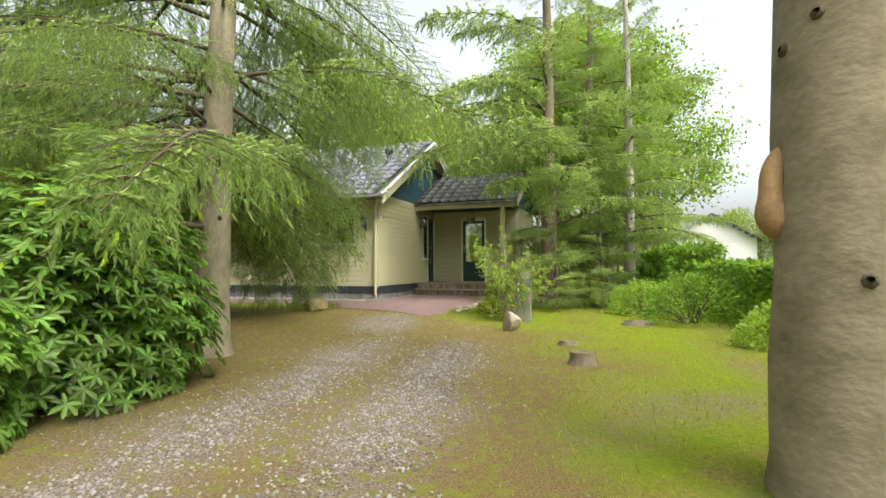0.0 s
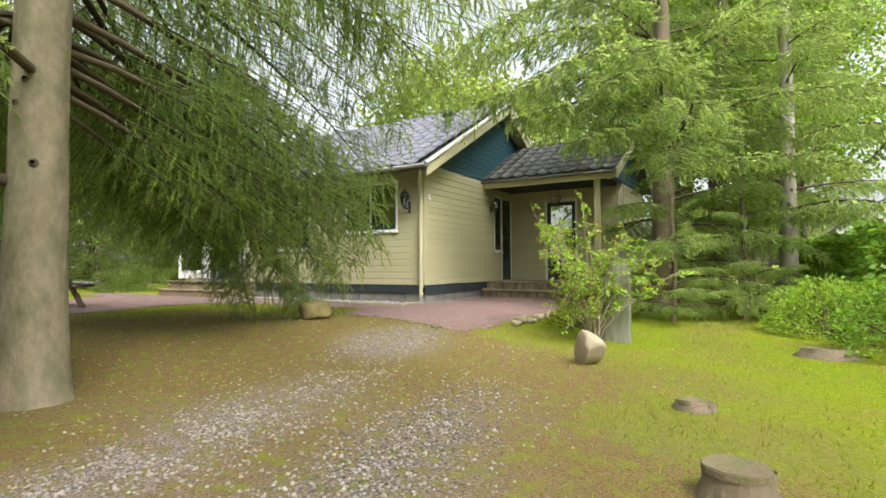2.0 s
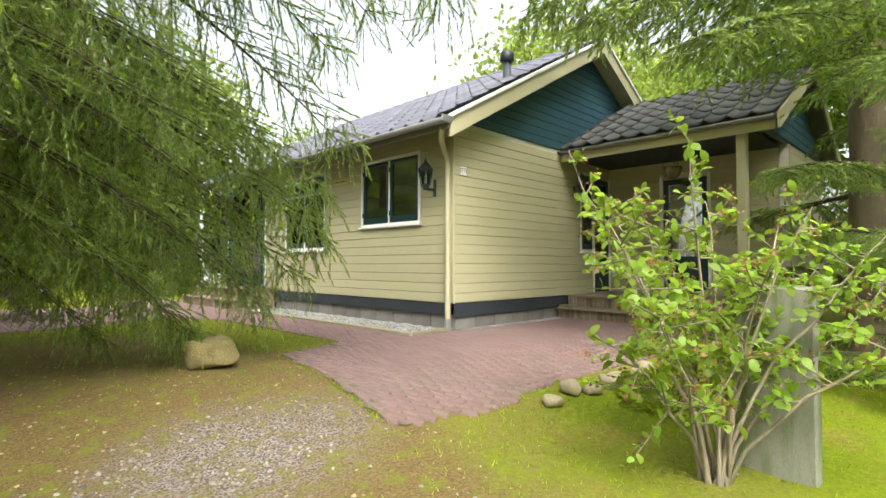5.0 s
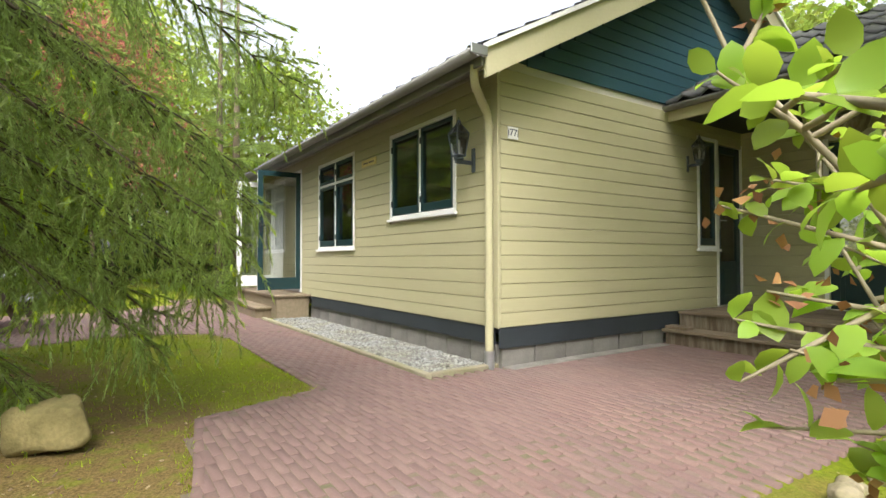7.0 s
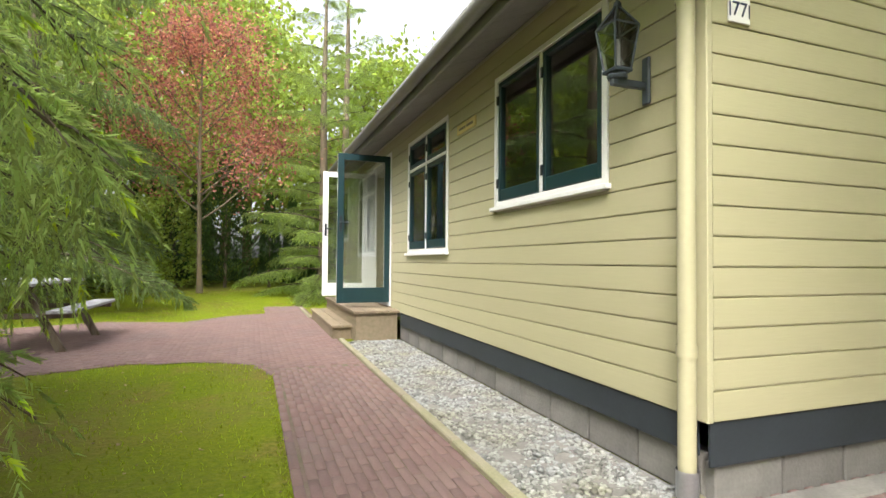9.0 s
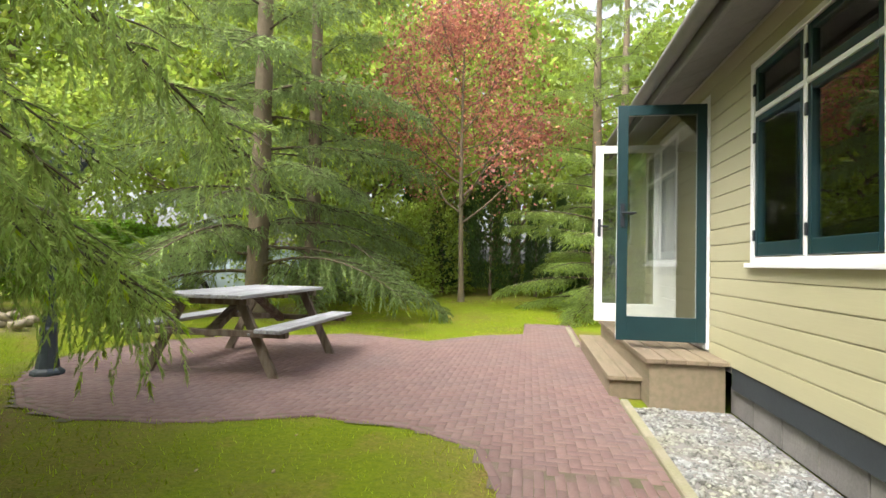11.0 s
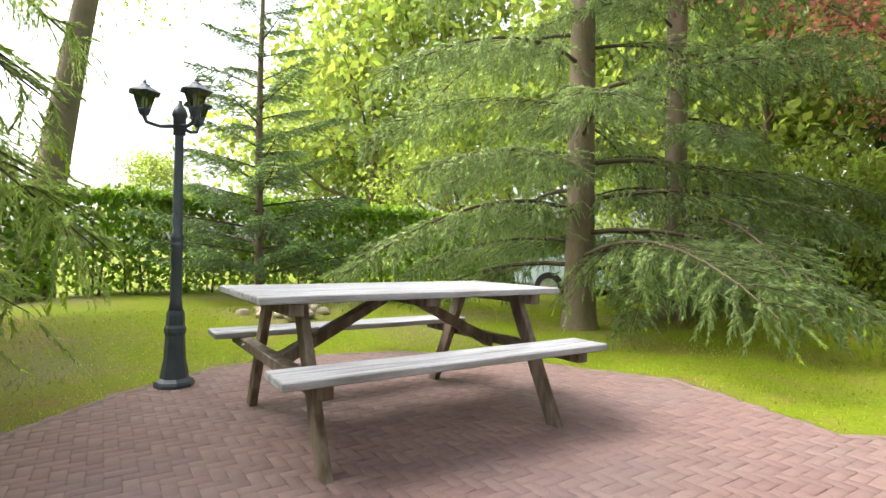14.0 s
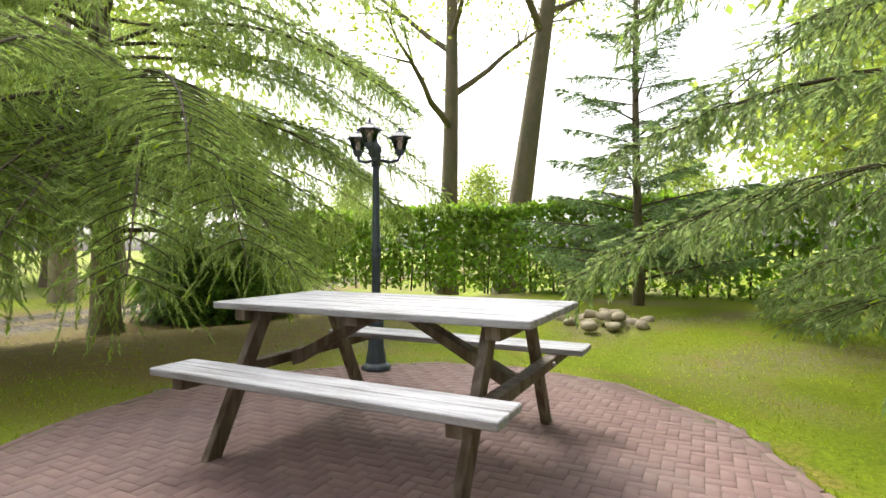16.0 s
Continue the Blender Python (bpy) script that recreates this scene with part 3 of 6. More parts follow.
def gutter(name, a, b, r=0.06, label=""):
    a, b = Vector(a), Vector(b)
    d = (b - a).normalized()
    s = d.cross(Vector((0, 0, 1)))
    bm = bmesh.new()
    rows_ = []
    for p in (a, b):
        rows_.append([[bm.verts.new(p + (rr * math.cos(math.pi * k / 8)) * s - Vector((0, 0, rr * math.sin(math.pi * k / 8)))) for k in range(9)] for rr in (r, r - 0.006)])
    for q in (0, 1):
        for k in range(8):
            bm.faces.new((rows_[0][q][k], rows_[0][q][k + 1], rows_[1][q][k + 1], rows_[1][q][k]))
    for e in (0, 1):
        for k in range(8):
            bm.faces.new((rows_[e][0][k], rows_[e][0][k + 1], rows_[e][1][k + 1], rows_[e][1][k]))
    for k in (0, 8):
        bm.faces.new((rows_[0][0][k], rows_[1][0][k], rows_[1][1][k], rows_[0][1][k]))
    bmesh.ops.recalc_face_normals(bm, faces=bm.faces)
    return tagged(part(name, bm, GUTTER, smooth=True), label, "gutter", kind="structure")


gutter("gutter", (-0.49, -0.33, 2.60), (-0.49, HL + 0.3, 2.60), 0.062, "grey half-round gutter along the eaves")
cap = boxes("gutter_hook", [((-0.56, -0.35, 2.55), (-0.40, -0.33, 2.63))], ZINC)
tagged(cap, "zinc end cap of the gutter", "gutter cap", kind="structure")
pipe = thing("downpipe", (-0.09, 0.03, 0), "cream painted downpipe at the house corner", "downpipe", kind="structure")
pv = [(-0.40, -0.18, 2.53), (-0.40, -0.17, 2.45), (-0.36, -0.13, 2.39), (-0.2, -0.02, 2.30), (-0.11, 0.03, 2.24), (-0.09, 0.03, 2.15), (-0.09, 0.03, 1.2), (-0.09, 0.03, 0.15)]
pv = [(a + 0.09, b - 0.03, c) for a, b, c in pv]
link("pipe", tubes_mesh("pipe", [(pv, [0.037] * 8)], [CREAM2], 14), CREAM2, pipe)
link("collar", tubes_mesh("collar", [([(0, 0, z), (0, 0, z + 0.05)], [0.043] * 2) for z in (2.1, 0.62)], [CREAM2], 14), CREAM2, pipe)
link("foot", tubes_mesh("foot", [([(0, 0, -0.02), (0, 0, 0.16)], [0.045] * 2)], [ZINC], 14), ZINC, pipe, "grey plastic pipe foot")
flue = thing("chimney_flue", (1.75, 0.5, 3.72), "dark metal flue pipe with a cowl", "flue")
bm = bmesh.new()
lathe(bm, [(0.13, -0.1), (0.1, 0.02), (0.07, 0.06), (0.07, 0.42)], 18)
part("pipe", bm, BLUEIRON, flue, smooth=True)
bm = bmesh.new()
lathe(bm, [(0.1, 0.4), (0.115, 0.42), (0.115, 0.54), (0.09, 0.56)], 18)
part("cowl", bm, IRON, flue, smooth=True)


def window(name, m, w, h, lights, transom=0.0, label="", curtain=False):
    """A window in an opening w by h: x along the wall, y into it; lights: widths' edges of the casements; transom: height of the top row."""
    e = new(name)
    e.matrix_basis = m
    tagged(e, label, "window", kind="structure")
    f = 0.04
    boxes("window_frame", [((-0.035, -0.03, -0.03), (0.012, 0.1, h + 0.03)), ((w - 0.012, -0.03, -0.03), (w + 0.035, 0.1, h + 0.03)), ((0.012, -0.028, h - 0.012), (w - 0.012, 0.1, h + 0.03)), ((0.012, -0.028, -0.03), (w - 0.012, 0.1, 0.012))]
          + [((u - 0.018, -0.026, 0.012), (u + 0.018, 0.1, h - 0.012)) for u in lights[1:-1]]
          + ([((0.012, -0.024, h - transom - 0.016), (w - 0.012, 0.09, h - transom + 0.016))] if transom else []), WHITE, e)
    boxes("window_sill", [((-0.06, -0.06, -0.055), (w + 0.06, 0.02, -0.025))], WHITE, e)
    spans = [(0.0, h - transom)] + ([(h - transom, h)] if transom else [])
    for z0, z1 in spans:
        for u0, u1 in zip(lights, lights[1:]):
            a, b, c, d = u0 + 0.02, u1 - 0.02, z0 + 0.02, z1 - 0.02
            low = 0.085 if z0 == 0 else 0.045
            s = boxes("casement", [((a, -0.022, c), (a + f, 0.03, d)), ((b - f, -0.022, c), (b, 0.03, d)), ((a + f, -0.021, d - f), (b - f, 0.03, d)), ((a + f, -0.021, c), (b - f, 0.03, c + low))], DGREEN, e, "dark green casement")
            pn = boxes("pane", [((a + f - 0.005, 0.0, c + low - 0.005), (b - f + 0.005, 0.006, d - f + 0.005))], GLASS, s, bevel=0)
            pn.visible_shadow = False
            boxes("hinge", [((a - 0.014, -0.034, c + 0.1), (a + 0.01, -0.018, c + 0.17)), ((a - 0.014, -0.034, d - 0.17), (a + 0.01, -0.018, d - 0.1))], IRON, s)
    if curtain:
        V, F = [], []
        for s, (u0, u1) in enumerate(((0.02, w * 0.16), (w * 0.84, w - 0.02))):
            n = 24
            k = len(V)
            for i in range(n):
                x = u0 + (u1 - u0) * i / (n - 1)
                V += [(x, 0.2 + 0.02 * math.sin(i * 1.5), -0.05), (x, 0.2 + 0.015 * math.sin(i * 1.5), h)]
            F += [(k + 2 * i, k + 2 * i + 2, k + 2 * i + 3, k + 2 * i + 1) for i in range(n - 1)]
        link("curtain", np_mesh("curtain", V, F, [CURTAIN], smooth=True), CURTAIN, e, "white net curtain")
    return e


MW = pose(0, 0, 0, 0, 0, -90)
window("window_1", Matrix.Translation((0, 1.96, 1.45)) @ MW, 1.30, 0.95, (0, 0.65, 1.30), 0, "two-light dark green window in a white frame", True)
window("window_2", Matrix.Translation((0, 4.36, 1.13)) @ MW, 1.30, 1.27, (0, 0.65, 1.30), 0.32, "dark green window with top lights in a white frame", True)
window("window_3", Matrix.Translation((3.12, 0, 1.1)), 0.38, 1.32, (0, 0.38), 0, "narrow dark green window beside the door")


def door_leaf(name, m, w, h, back, label, handle_side=1):
    """A glazed leaf hinged at x = 0, opening along x; its outer face looks to -y."""
    e = new(name)
    e.matrix_basis = m
    tagged(e, label, "door", kind="structure")
    s = 0.085
    for mt, y0, y1, nm in ((DGREEN, 0.0, 0.02, "outer_frame"), (back, 0.02, 0.04, "inner_frame")):
        boxes(nm, [((0, y0, 0), (s, y1, h)), ((w - s, y0, 0), (w, y1, h)), ((s, y0, h - s), (w - s, y1, h)), ((s, y0, 0), (w - s, y1, 0.2))], mt, e, "white painted frame" if mt is WHITE else "dark green frame", 0.003)
    pn = boxes("pane", [((s - 0.01, 0.016, 0.19), (w - s + 0.01, 0.024, h - s + 0.01))], GLASS, e, bevel=0)
    pn.visible_shadow = False
    bm = bmesh.new()
    for y, q in ((-0.012, -1), (0.052, 1)):
        add_box(bm, (w - 0.06, min(y, y + 0.012), 0.95), (w - 0.025, max(y, y + 0.012), 1.15), 0.004)
        add_box(bm, (w - 0.15, y + q * 0.03 - 0.008, 1.06), (w - 0.03, y + q * 0.03 + 0.008, 1.076), 0.005)
        add_box(bm, (w - 0.05, min(y, y + q * 0.035), 1.058), (w - 0.034, max(y, y + q * 0.035), 1.078), 0.003)
    part("door_handle", bm, IRON, e, "dark lever handle")
    boxes("hinge", [((-0.02, -0.008, z), (0.012, 0.012, z + 0.1)) for z in (0.2, h - 0.3)], IRON, e)
    return e


door_leaf("door_1", Matrix.Translation((-0.02, 5.25, 0.45)) @ pose(0, 0, 0, 0, 0, 180) @ Matrix.Diagonal((1, -1, 1, 1)), 0.72, 1.985, WHITE, "glazed dark green door leaf standing open")
door_leaf("door_2", Matrix.Translation((-0.02, 6.81, 0.45)) @ pose(0, 0, 0, 0, 0, 180), 0.72, 1.985, WHITE, "glazed door leaf standing open, white inside face")
dfr = thing("door_frame", (0, 5.24, 0.4), "white frame of the open double doors", "door frame", kind="structure")
boxes("jamb", [((-0.03, -0.03, 0), (0.14, 0.03, 2.09))], WHITE, dfr)
boxes("jamb", [((-0.03, 1.55, 0), (0.14, 1.61, 2.09))], WHITE, dfr)
boxes("lintel", [((-0.03, 0.03, 2.03), (0.14, 1.55, 2.09))], WHITE, dfr)
boxes("threshold", [((-0.05, 0.03, 0.0), (0.14, 1.55, 0.04))], ZINC, dfr)
V, F = [], []
for i in range(60):
    y = 5.32 + 0.7 * i / 59
    V += [(0.2 + 0.03 * math.sin(i * 1.1), y, 0.42), (0.2 + 0.02 * math.sin(i * 1.1), y, 2.42)]
F = [(2 * i, 2 * i + 2, 2 * i + 3, 2 * i + 1) for i in range(59)]
tagged(link("curtain", np_mesh("curtain", V, F, [CURTAIN], smooth=True), CURTAIN), "white net curtain inside the open doors", "curtain")

# steps at the double doors
st = thing("side_steps", (0, 0, 0), "weathered wooden double step below the open doors", "steps")
for i in range(4):
    boxes("tread", [((-0.6 + 0.147 * i, 4.75, 0.35), (-0.6 + 0.147 * i + 0.14, 7.5, 0.385))], SIDEDECK, st)
for i in range(2):
    boxes("tread", [((-0.83 + 0.15 * i + 0.0, 5.05, 0.15), (-0.83 + 0.15 * i + 0.143, 7.55, 0.185))], SIDEDECK, st)
boxes("skirt", [((-0.57, 4.78, 0.0), (-0.04, 4.80, 0.35))], SIDEDECK, st)
boxes("riser", [((-0.565, 4.80, 0.0), (-0.545, 7.5, 0.35))], SIDEDECK, st)
boxes("skirt", [((-0.8, 5.08, 0.0), (-0.57, 5.10, 0.15))], SIDEDECK, st)
boxes("riser", [((-0.81, 5.10, 0.0), (-0.79, 7.5, 0.15))], SIDEDECK, st)

# porch wing
PX0, PX1, PRX, PRZ, PY = 2.55, 6.65, 4.6, 3.8, -2.72
wing = wall_core("wall_porch", (4.15, PY, 0.3), (4.27, -0.03, 2.85), [(-1.72, -1.0, 0.37, 2.32)], "y", INNER, "cream siding of the porch wing")
boards(wing, (4.15, -0.02, 0), -90, 2.7, ZB, 2.85, [(0.94, 1.74, 0.3, 2.36)])
wend = wall_core("wall_porch_end", (4.15, PY - 0.12, 0.0), (6.5, PY - 0.01, 2.66), [], "x", INNER, "cream siding of the porch end wall")
boards(wend, (4.15, PY - 0.125, 0), 0, 2.35, 0.1, 2.62)


def porch_span(z):
    k = (z - 2.6) / (PRZ - 2.6)
    return (2.62 + (PRX - 2.62) * k - 2.0 * 0, 6.58 - (6.58 - PRX) * k)


pg = tagged(boxes("wall_porch_gable", [((2.7, PY - 0.12, 2.64), (6.5, PY - 0.05, 2.67))], TEAL), "teal board-clad porch gable", "wall", kind="structure")
boards(pg, (0, PY - 0.125, 0), 0, 4, 2.66, 3.72, me=TBOARD, span=porch_span, name="teal_board")
psl = math.degrees(math.atan2(PRZ - 2.66, PRX - 2.45))
pl = math.hypot(PRZ - 2.66, PRX - 2.45)
roof_slope("roof_porch_west", Matrix.Translation((2.45, 0.9, 2.72)) @ pose(0, 0, 0, 0, 0, -90) @ pose(0, 0, 0, psl), 14, 7, MOSSTILE, MOSSTILE2, set(range(14)), "mossy dark tiled porch roof slope", h=pl / 7, w=0.286,
           keep=lambda c, r: 0.9 - 0.286 * c < 0.15 or (2.45 + (PRX - 2.45) * r / 7) > 0 and (2.72 + (PRZ - 2.66) * (r + 1) / 7) > 2.6 and 0.9 - 0.286 * c < 0.15)
roof_slope("roof_porch_east", Matrix.Translation((6.75, -3.1, 2.72)) @ pose(0, 0, 0, 0, 0, 90) @ pose(0, 0, 0, psl), 11, 7, MOSSTILE, MOSSTILE2, set(), "mossy dark tiled porch roof slope", h=pl / 7, w=0.29)
for x0 in (2.4, 6.8):
    bg = thing("bargeboard", (0, 0, 0), "cream painted bargeboard along the porch gable", "bargeboard", "bargeboards", "structure")
    slanted("board", (x0, -3.12, 2.70), (PRX, -3.12, PRZ + 0.09), 0.2, 0.03, CREAM2, bg)
gutter("gutter", (2.43, -3.05, 2.68), (2.43, -0.03, 2.68), 0.055, "grey half-round gutter along the porch roof")
tagged(boxes("fascia", [((2.49, -3.05, 2.52), (2.53, -0.03, 2.66))], CREAM2), "cream fascia board under the porch gutter", "fascia", kind="structure")
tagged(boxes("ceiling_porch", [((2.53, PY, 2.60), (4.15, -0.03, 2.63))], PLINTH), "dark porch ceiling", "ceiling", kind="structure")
post = tagged(boxes("porch_post", [((2.58, PY + 0.02, 0.36), (2.70, PY + 0.14, 2.6))], CREAM2, bevel=0.008), "cream square wooden porch post on the deck", "post")


def solid_door(name, m, w, h, label, glazed):
    e = new(name)
    e.matrix_basis = m
    tagged(e, label, "door", kind="structure")
    s = 0.09
    boxes("jamb", [((-0.05, -0.03, 0), (0.0, 0.1, h + 0.05))], WHITE, e)
    boxes("jamb", [((w, -0.03, 0), (w + 0.05, 0.1, h + 0.05))], WHITE, e)
    lf = boxes("leaf", [((0, 0, 0), (s, 0.045, h)), ((w - s, 0, 0), (w, 0.045, h)), ((s, 0, h - s), (w - s, 0.045, h)), ((s, 0, 0), (w - s, 0.045, glazed)), ((s + 0.05, -0.006, 0.12), (w - s - 0.05, 0.0, glazed - 0.1))], DGREEN, e, "dark green door leaf", 0.004)
    pn = boxes("pane", [((s - 0.01, 0.016, glazed - 0.01), (w - s + 0.01, 0.024, h - s + 0.01))], GLASS, lf, bevel=0)
    pn.visible_shadow = False
    bm = bmesh.new()
    add_box(bm, (0.025, -0.012, 0.95), (0.06, 0, 1.16), 0.004)
    add_box(bm, (0.03, -0.045, 1.06), (0.15, -0.03, 1.075), 0.004)
    add_box(bm, (0.034, -0.045, 1.058), (0.05, 0, 1.078), 0.003)
    part("door_handle", bm, ZINC, lf, "metal lever handle")
    return e


solid_door("door_3", Matrix.Translation((3.56, 0.0, 0.37)), 0.56, 2.02, "dark green front door with tall glass panel", 0.55)
solid_door("door_4", Matrix.Translation((4.15, -1.0, 0.37)) @ MW, 0.72, 1.93, "dark green half-glazed porch door", 0.62)

deck = thing("porch_deck", (2.6, 0, 0), "brown wooden porch deck with two steps", "deck")
for i in range(11):
    boxes("deck_board", [((0.0 + 0.141 * i, PY + 0.02, 0.325), (0.0 + 0.141 * i + 0.135, -0.06, 0.36))], DECK, deck)
boxes("riser", [((0.03, PY + 0.02, 0.17), (0.05, -0.06, 0.322))], BROWNWOOD, deck)
for i in range(2):
    boxes("tread", [((-0.29 + 0.146 * i, -2.3, 0.145), (-0.29 + 0.146 * i + 0.14, -0.04, 0.18))], DECK, deck)
boxes("riser", [((-0.24, -2.28, 0.0), (-0.22, -0.06, 0.143))], BROWNWOOD, deck)
boxes("skirt", [((-0.245, -0.085, 0.0), (1.5, -0.06, 0.143))], DECK, deck)
mat_ = thing("loose_planks", (2.42, -0.2, 0.182), "short loose planks lying on the deck step", "planks")
for i in range(3):
    boxes("plank", [((-0.09 + 0.02 * i, -0.12 + 0.1 * i, 0.0), (0.07 + 0.02 * i, -0.04 + 0.1 * i, 0.03))], DECK, mat_)


# house number plate
plate = thing("house_number", (0.14, -0.026, 2.08), "white enamel house number plate with dark blue numerals", "number plate")
boxes("plate", [((-0.062, -0.008, -0.055), (0.062, 0.0, 0.055))], WHITE, plate, bevel=0.003)
for u in (-0.058, 0.051):
    boxes("side_mark", [((u, -0.0095, -0.03), (u + 0.007, -0.0081, 0.03))], INK, plate, bevel=0)
tx = bpy.data.curves.new("number", "FONT")
tx.body, tx.size, tx.align_x, tx.align_y, tx.extrude = "77", 0.088, "CENTER", "CENTER", 0.001
txo = new("number_text", tx)
dg = bpy.context.evaluated_depsgraph_get()
tme = bpy.data.meshes.new_from_object(txo.evaluated_get(dg))
bpy.data.objects.remove(txo)
link("numerals", tme, INK, plate, "dark blue numerals", pose(0, -0.0095, 0, 90))
sg = thing("name_board", (-0.024, 2.35, 2.2), "small yellowish wooden name board on the siding", "name board")
boxes("board", [((-0.012, 0, -0.04), (0, 0.42, 0.05))], mat("yellow_wood", (0.62, 0.5, 0.2), 0.6, 0.2, 4, 40, 0.1), sg)
boxes("lettering_bar", [((-0.0135, 0.05, -0.01), (-0.0121, 0.2, 0.012)), ((-0.0135, 0.22, -0.01), (-0.0121, 0.37, 0.012))], BROWNWOOD, sg, bevel=0)


def wall_lantern(m, label, s=1.0):
    """A four-sided lantern standing on a bracket; the wall is at y = 0 and the lantern in -y."""
    e = new("wall_lantern")
    e.matrix_basis = m @ Matrix.Scale(s, 4)
    tagged(e, label, "lantern", "wall lanterns")
    bm = bmesh.new()
    add_box(bm, (-0.03, -0.02, -0.16), (0.03, 0, 0.1), 0.008)
    add_box(bm, (-0.017, -0.24, -0.08), (0.017, -0.02, -0.04), 0.006)
    lathe(bm, [(0.05, -0.045), (0.055, -0.03), (0.045, -0.01)], 12, Matrix.Translation((0, -0.2, 0)))
    part("bracket", bm, BLUEIRON, e)
    bm = bmesh.new()
    lathe(bm, [(0.075, 0.0), (0.08, 0.012), (0.07, 0.02)], 4, Matrix.Translation((0, -0.2, 0)) @ pose(0, 0, -0.012, 0, 0, 45))
    part("tray", bm, BLUEIRON, e)
    for i in range(4):
        a = math.pi / 4 + i * math.pi / 2
        x, y = math.cos(a), math.sin(a)
        pts = [(0.07 * x, -0.2 + 0.07 * y, 0.005), (0.11 * x, -0.2 + 0.11 * y, 0.23)]
        link("bar", tubes_mesh("bar", [(pts, [0.006, 0.006])], [BLUEIRON], 5), BLUEIRON, e)
        b = a + math.pi / 2
        x2, y2 = math.cos(b), math.sin(b)
        V = [(0.069 * x, -0.2 + 0.069 * y, 0.006), (0.069 * x2, -0.2 + 0.069 * y2, 0.006), (0.109 * x2, -0.2 + 0.109 * y2, 0.228), (0.109 * x, -0.2 + 0.109 * y, 0.228)]
        g = link("glass_side", np_mesh("glass_side", V, [(0, 1, 2, 3)], [GLASS]), GLASS, e)
        g.visible_shadow = False
    for i in range(4):
        a = math.pi / 4 + i * math.pi / 2
        b = a + math.pi / 2
        p, q = (0.11 * math.cos(a), -0.2 + 0.11 * math.sin(a), 0.23), (0.11 * math.cos(b), -0.2 + 0.11 * math.sin(b), 0.23)
        link("hood_bar", tubes_mesh("hood_bar", [([p, (0, -0.2, 0.36)], [0.006, 0.006]), ([p, q], [0.006, 0.006])], [BLUEIRON], 5), BLUEIRON, e)
        g = link("glass_hood", np_mesh("glass_hood", [p, q, (0, -0.2, 0.358)], [(0, 1, 2)], [GLASS]), GLASS, e)
        g.visible_shadow = False
    bm = bmesh.new()
    lathe(bm, [(0.022, 0.345), (0.02, 0.365), (0.008, 0.375), (0.007, 0.4)], 10, Matrix.Translation((0, -0.2, 0)))
    part("finial", bm, BLUEIRON, e)
    bm = bmesh.new()
    lathe(bm, [(0.014, 0.01), (0.016, 0.02), (0.016, 0.14), (0.006, 0.17)], 10, Matrix.Translation((0, -0.2, 0)))
    part("bulb", bm, BULB, e, "white candle bulb")
    return e


wall_lantern(Matrix.Translation((-0.022, 0.33, 1.9)) @ MW, "dark blue-grey wall lantern with glass sides", 0.88)
wall_lantern(Matrix.Translation((2.88, -0.022, 2.1)), "small dark wall lantern by the porch", 0.75)
bk = thing("hanging_basket", (3.0, -1.6, 2.25), "brown woven hanging basket under the porch ceiling", "basket")
bm = bmesh.new()
lathe(bm, [(0.06, -0.12), (0.11, -0.08), (0.14, 0.0), (0.145, 0.05), (0.13, 0.05), (0.1, -0.06)], 16)
part("basket", bm, BROWNWOOD, bk, smooth=True)
for i in range(3):
    a = i * 2.094
    link("chain", tubes_mesh("chain", [([(0.14 * math.cos(a), 0.14 * math.sin(a), 0.04), (0, 0, 0.36)], [0.004, 0.004])], [IRON], 5), IRON, bk)


# ---- paving ----
def paver_mesh(l=0.2, w=0.1, g=0.005, d=0.06):
    """A clinker lying flat, its top edges rounded off."""
    c = 0.003
    a, b = l / 2 - g / 2, w / 2 - g / 2
    V = [(-a, -b, -d), (a, -b, -d), (a, b, -d), (-a, b, -d), (-a, -b, -c), (a, -b, -c), (a, b, -c), (-a, b, -c), (-a + c, -b + c, 0), (a - c, -b + c, 0), (a - c, b - c, 0), (-a + c, b - c, 0)]
    F = [(0, 1, 5, 4), (1, 2, 6, 5), (2, 3, 7, 6), (3, 0, 4, 7), (4, 5, 9, 8), (5, 6, 10, 9), (6, 7, 11, 10), (7, 4, 8, 11), (8, 9, 10, 11)]
    return np.array(V), np.array(F)


def edge_gap(x, y, line):
    """Distance of points from a polyline."""
    best = np.full(np.shape(x), 1e9)
    for (x0, y0), (x1, y1) in zip(line, line[1:]):
        dx, dy = x1 - x0, y1 - y0
        t = np.clip(((x - x0) * dx + (y - y0) * dy) / (dx * dx + dy * dy), 0, 1)
        best = np.minimum(best, np.hypot(x - x0 - t * dx, y - y0 - t * dy))
    return best


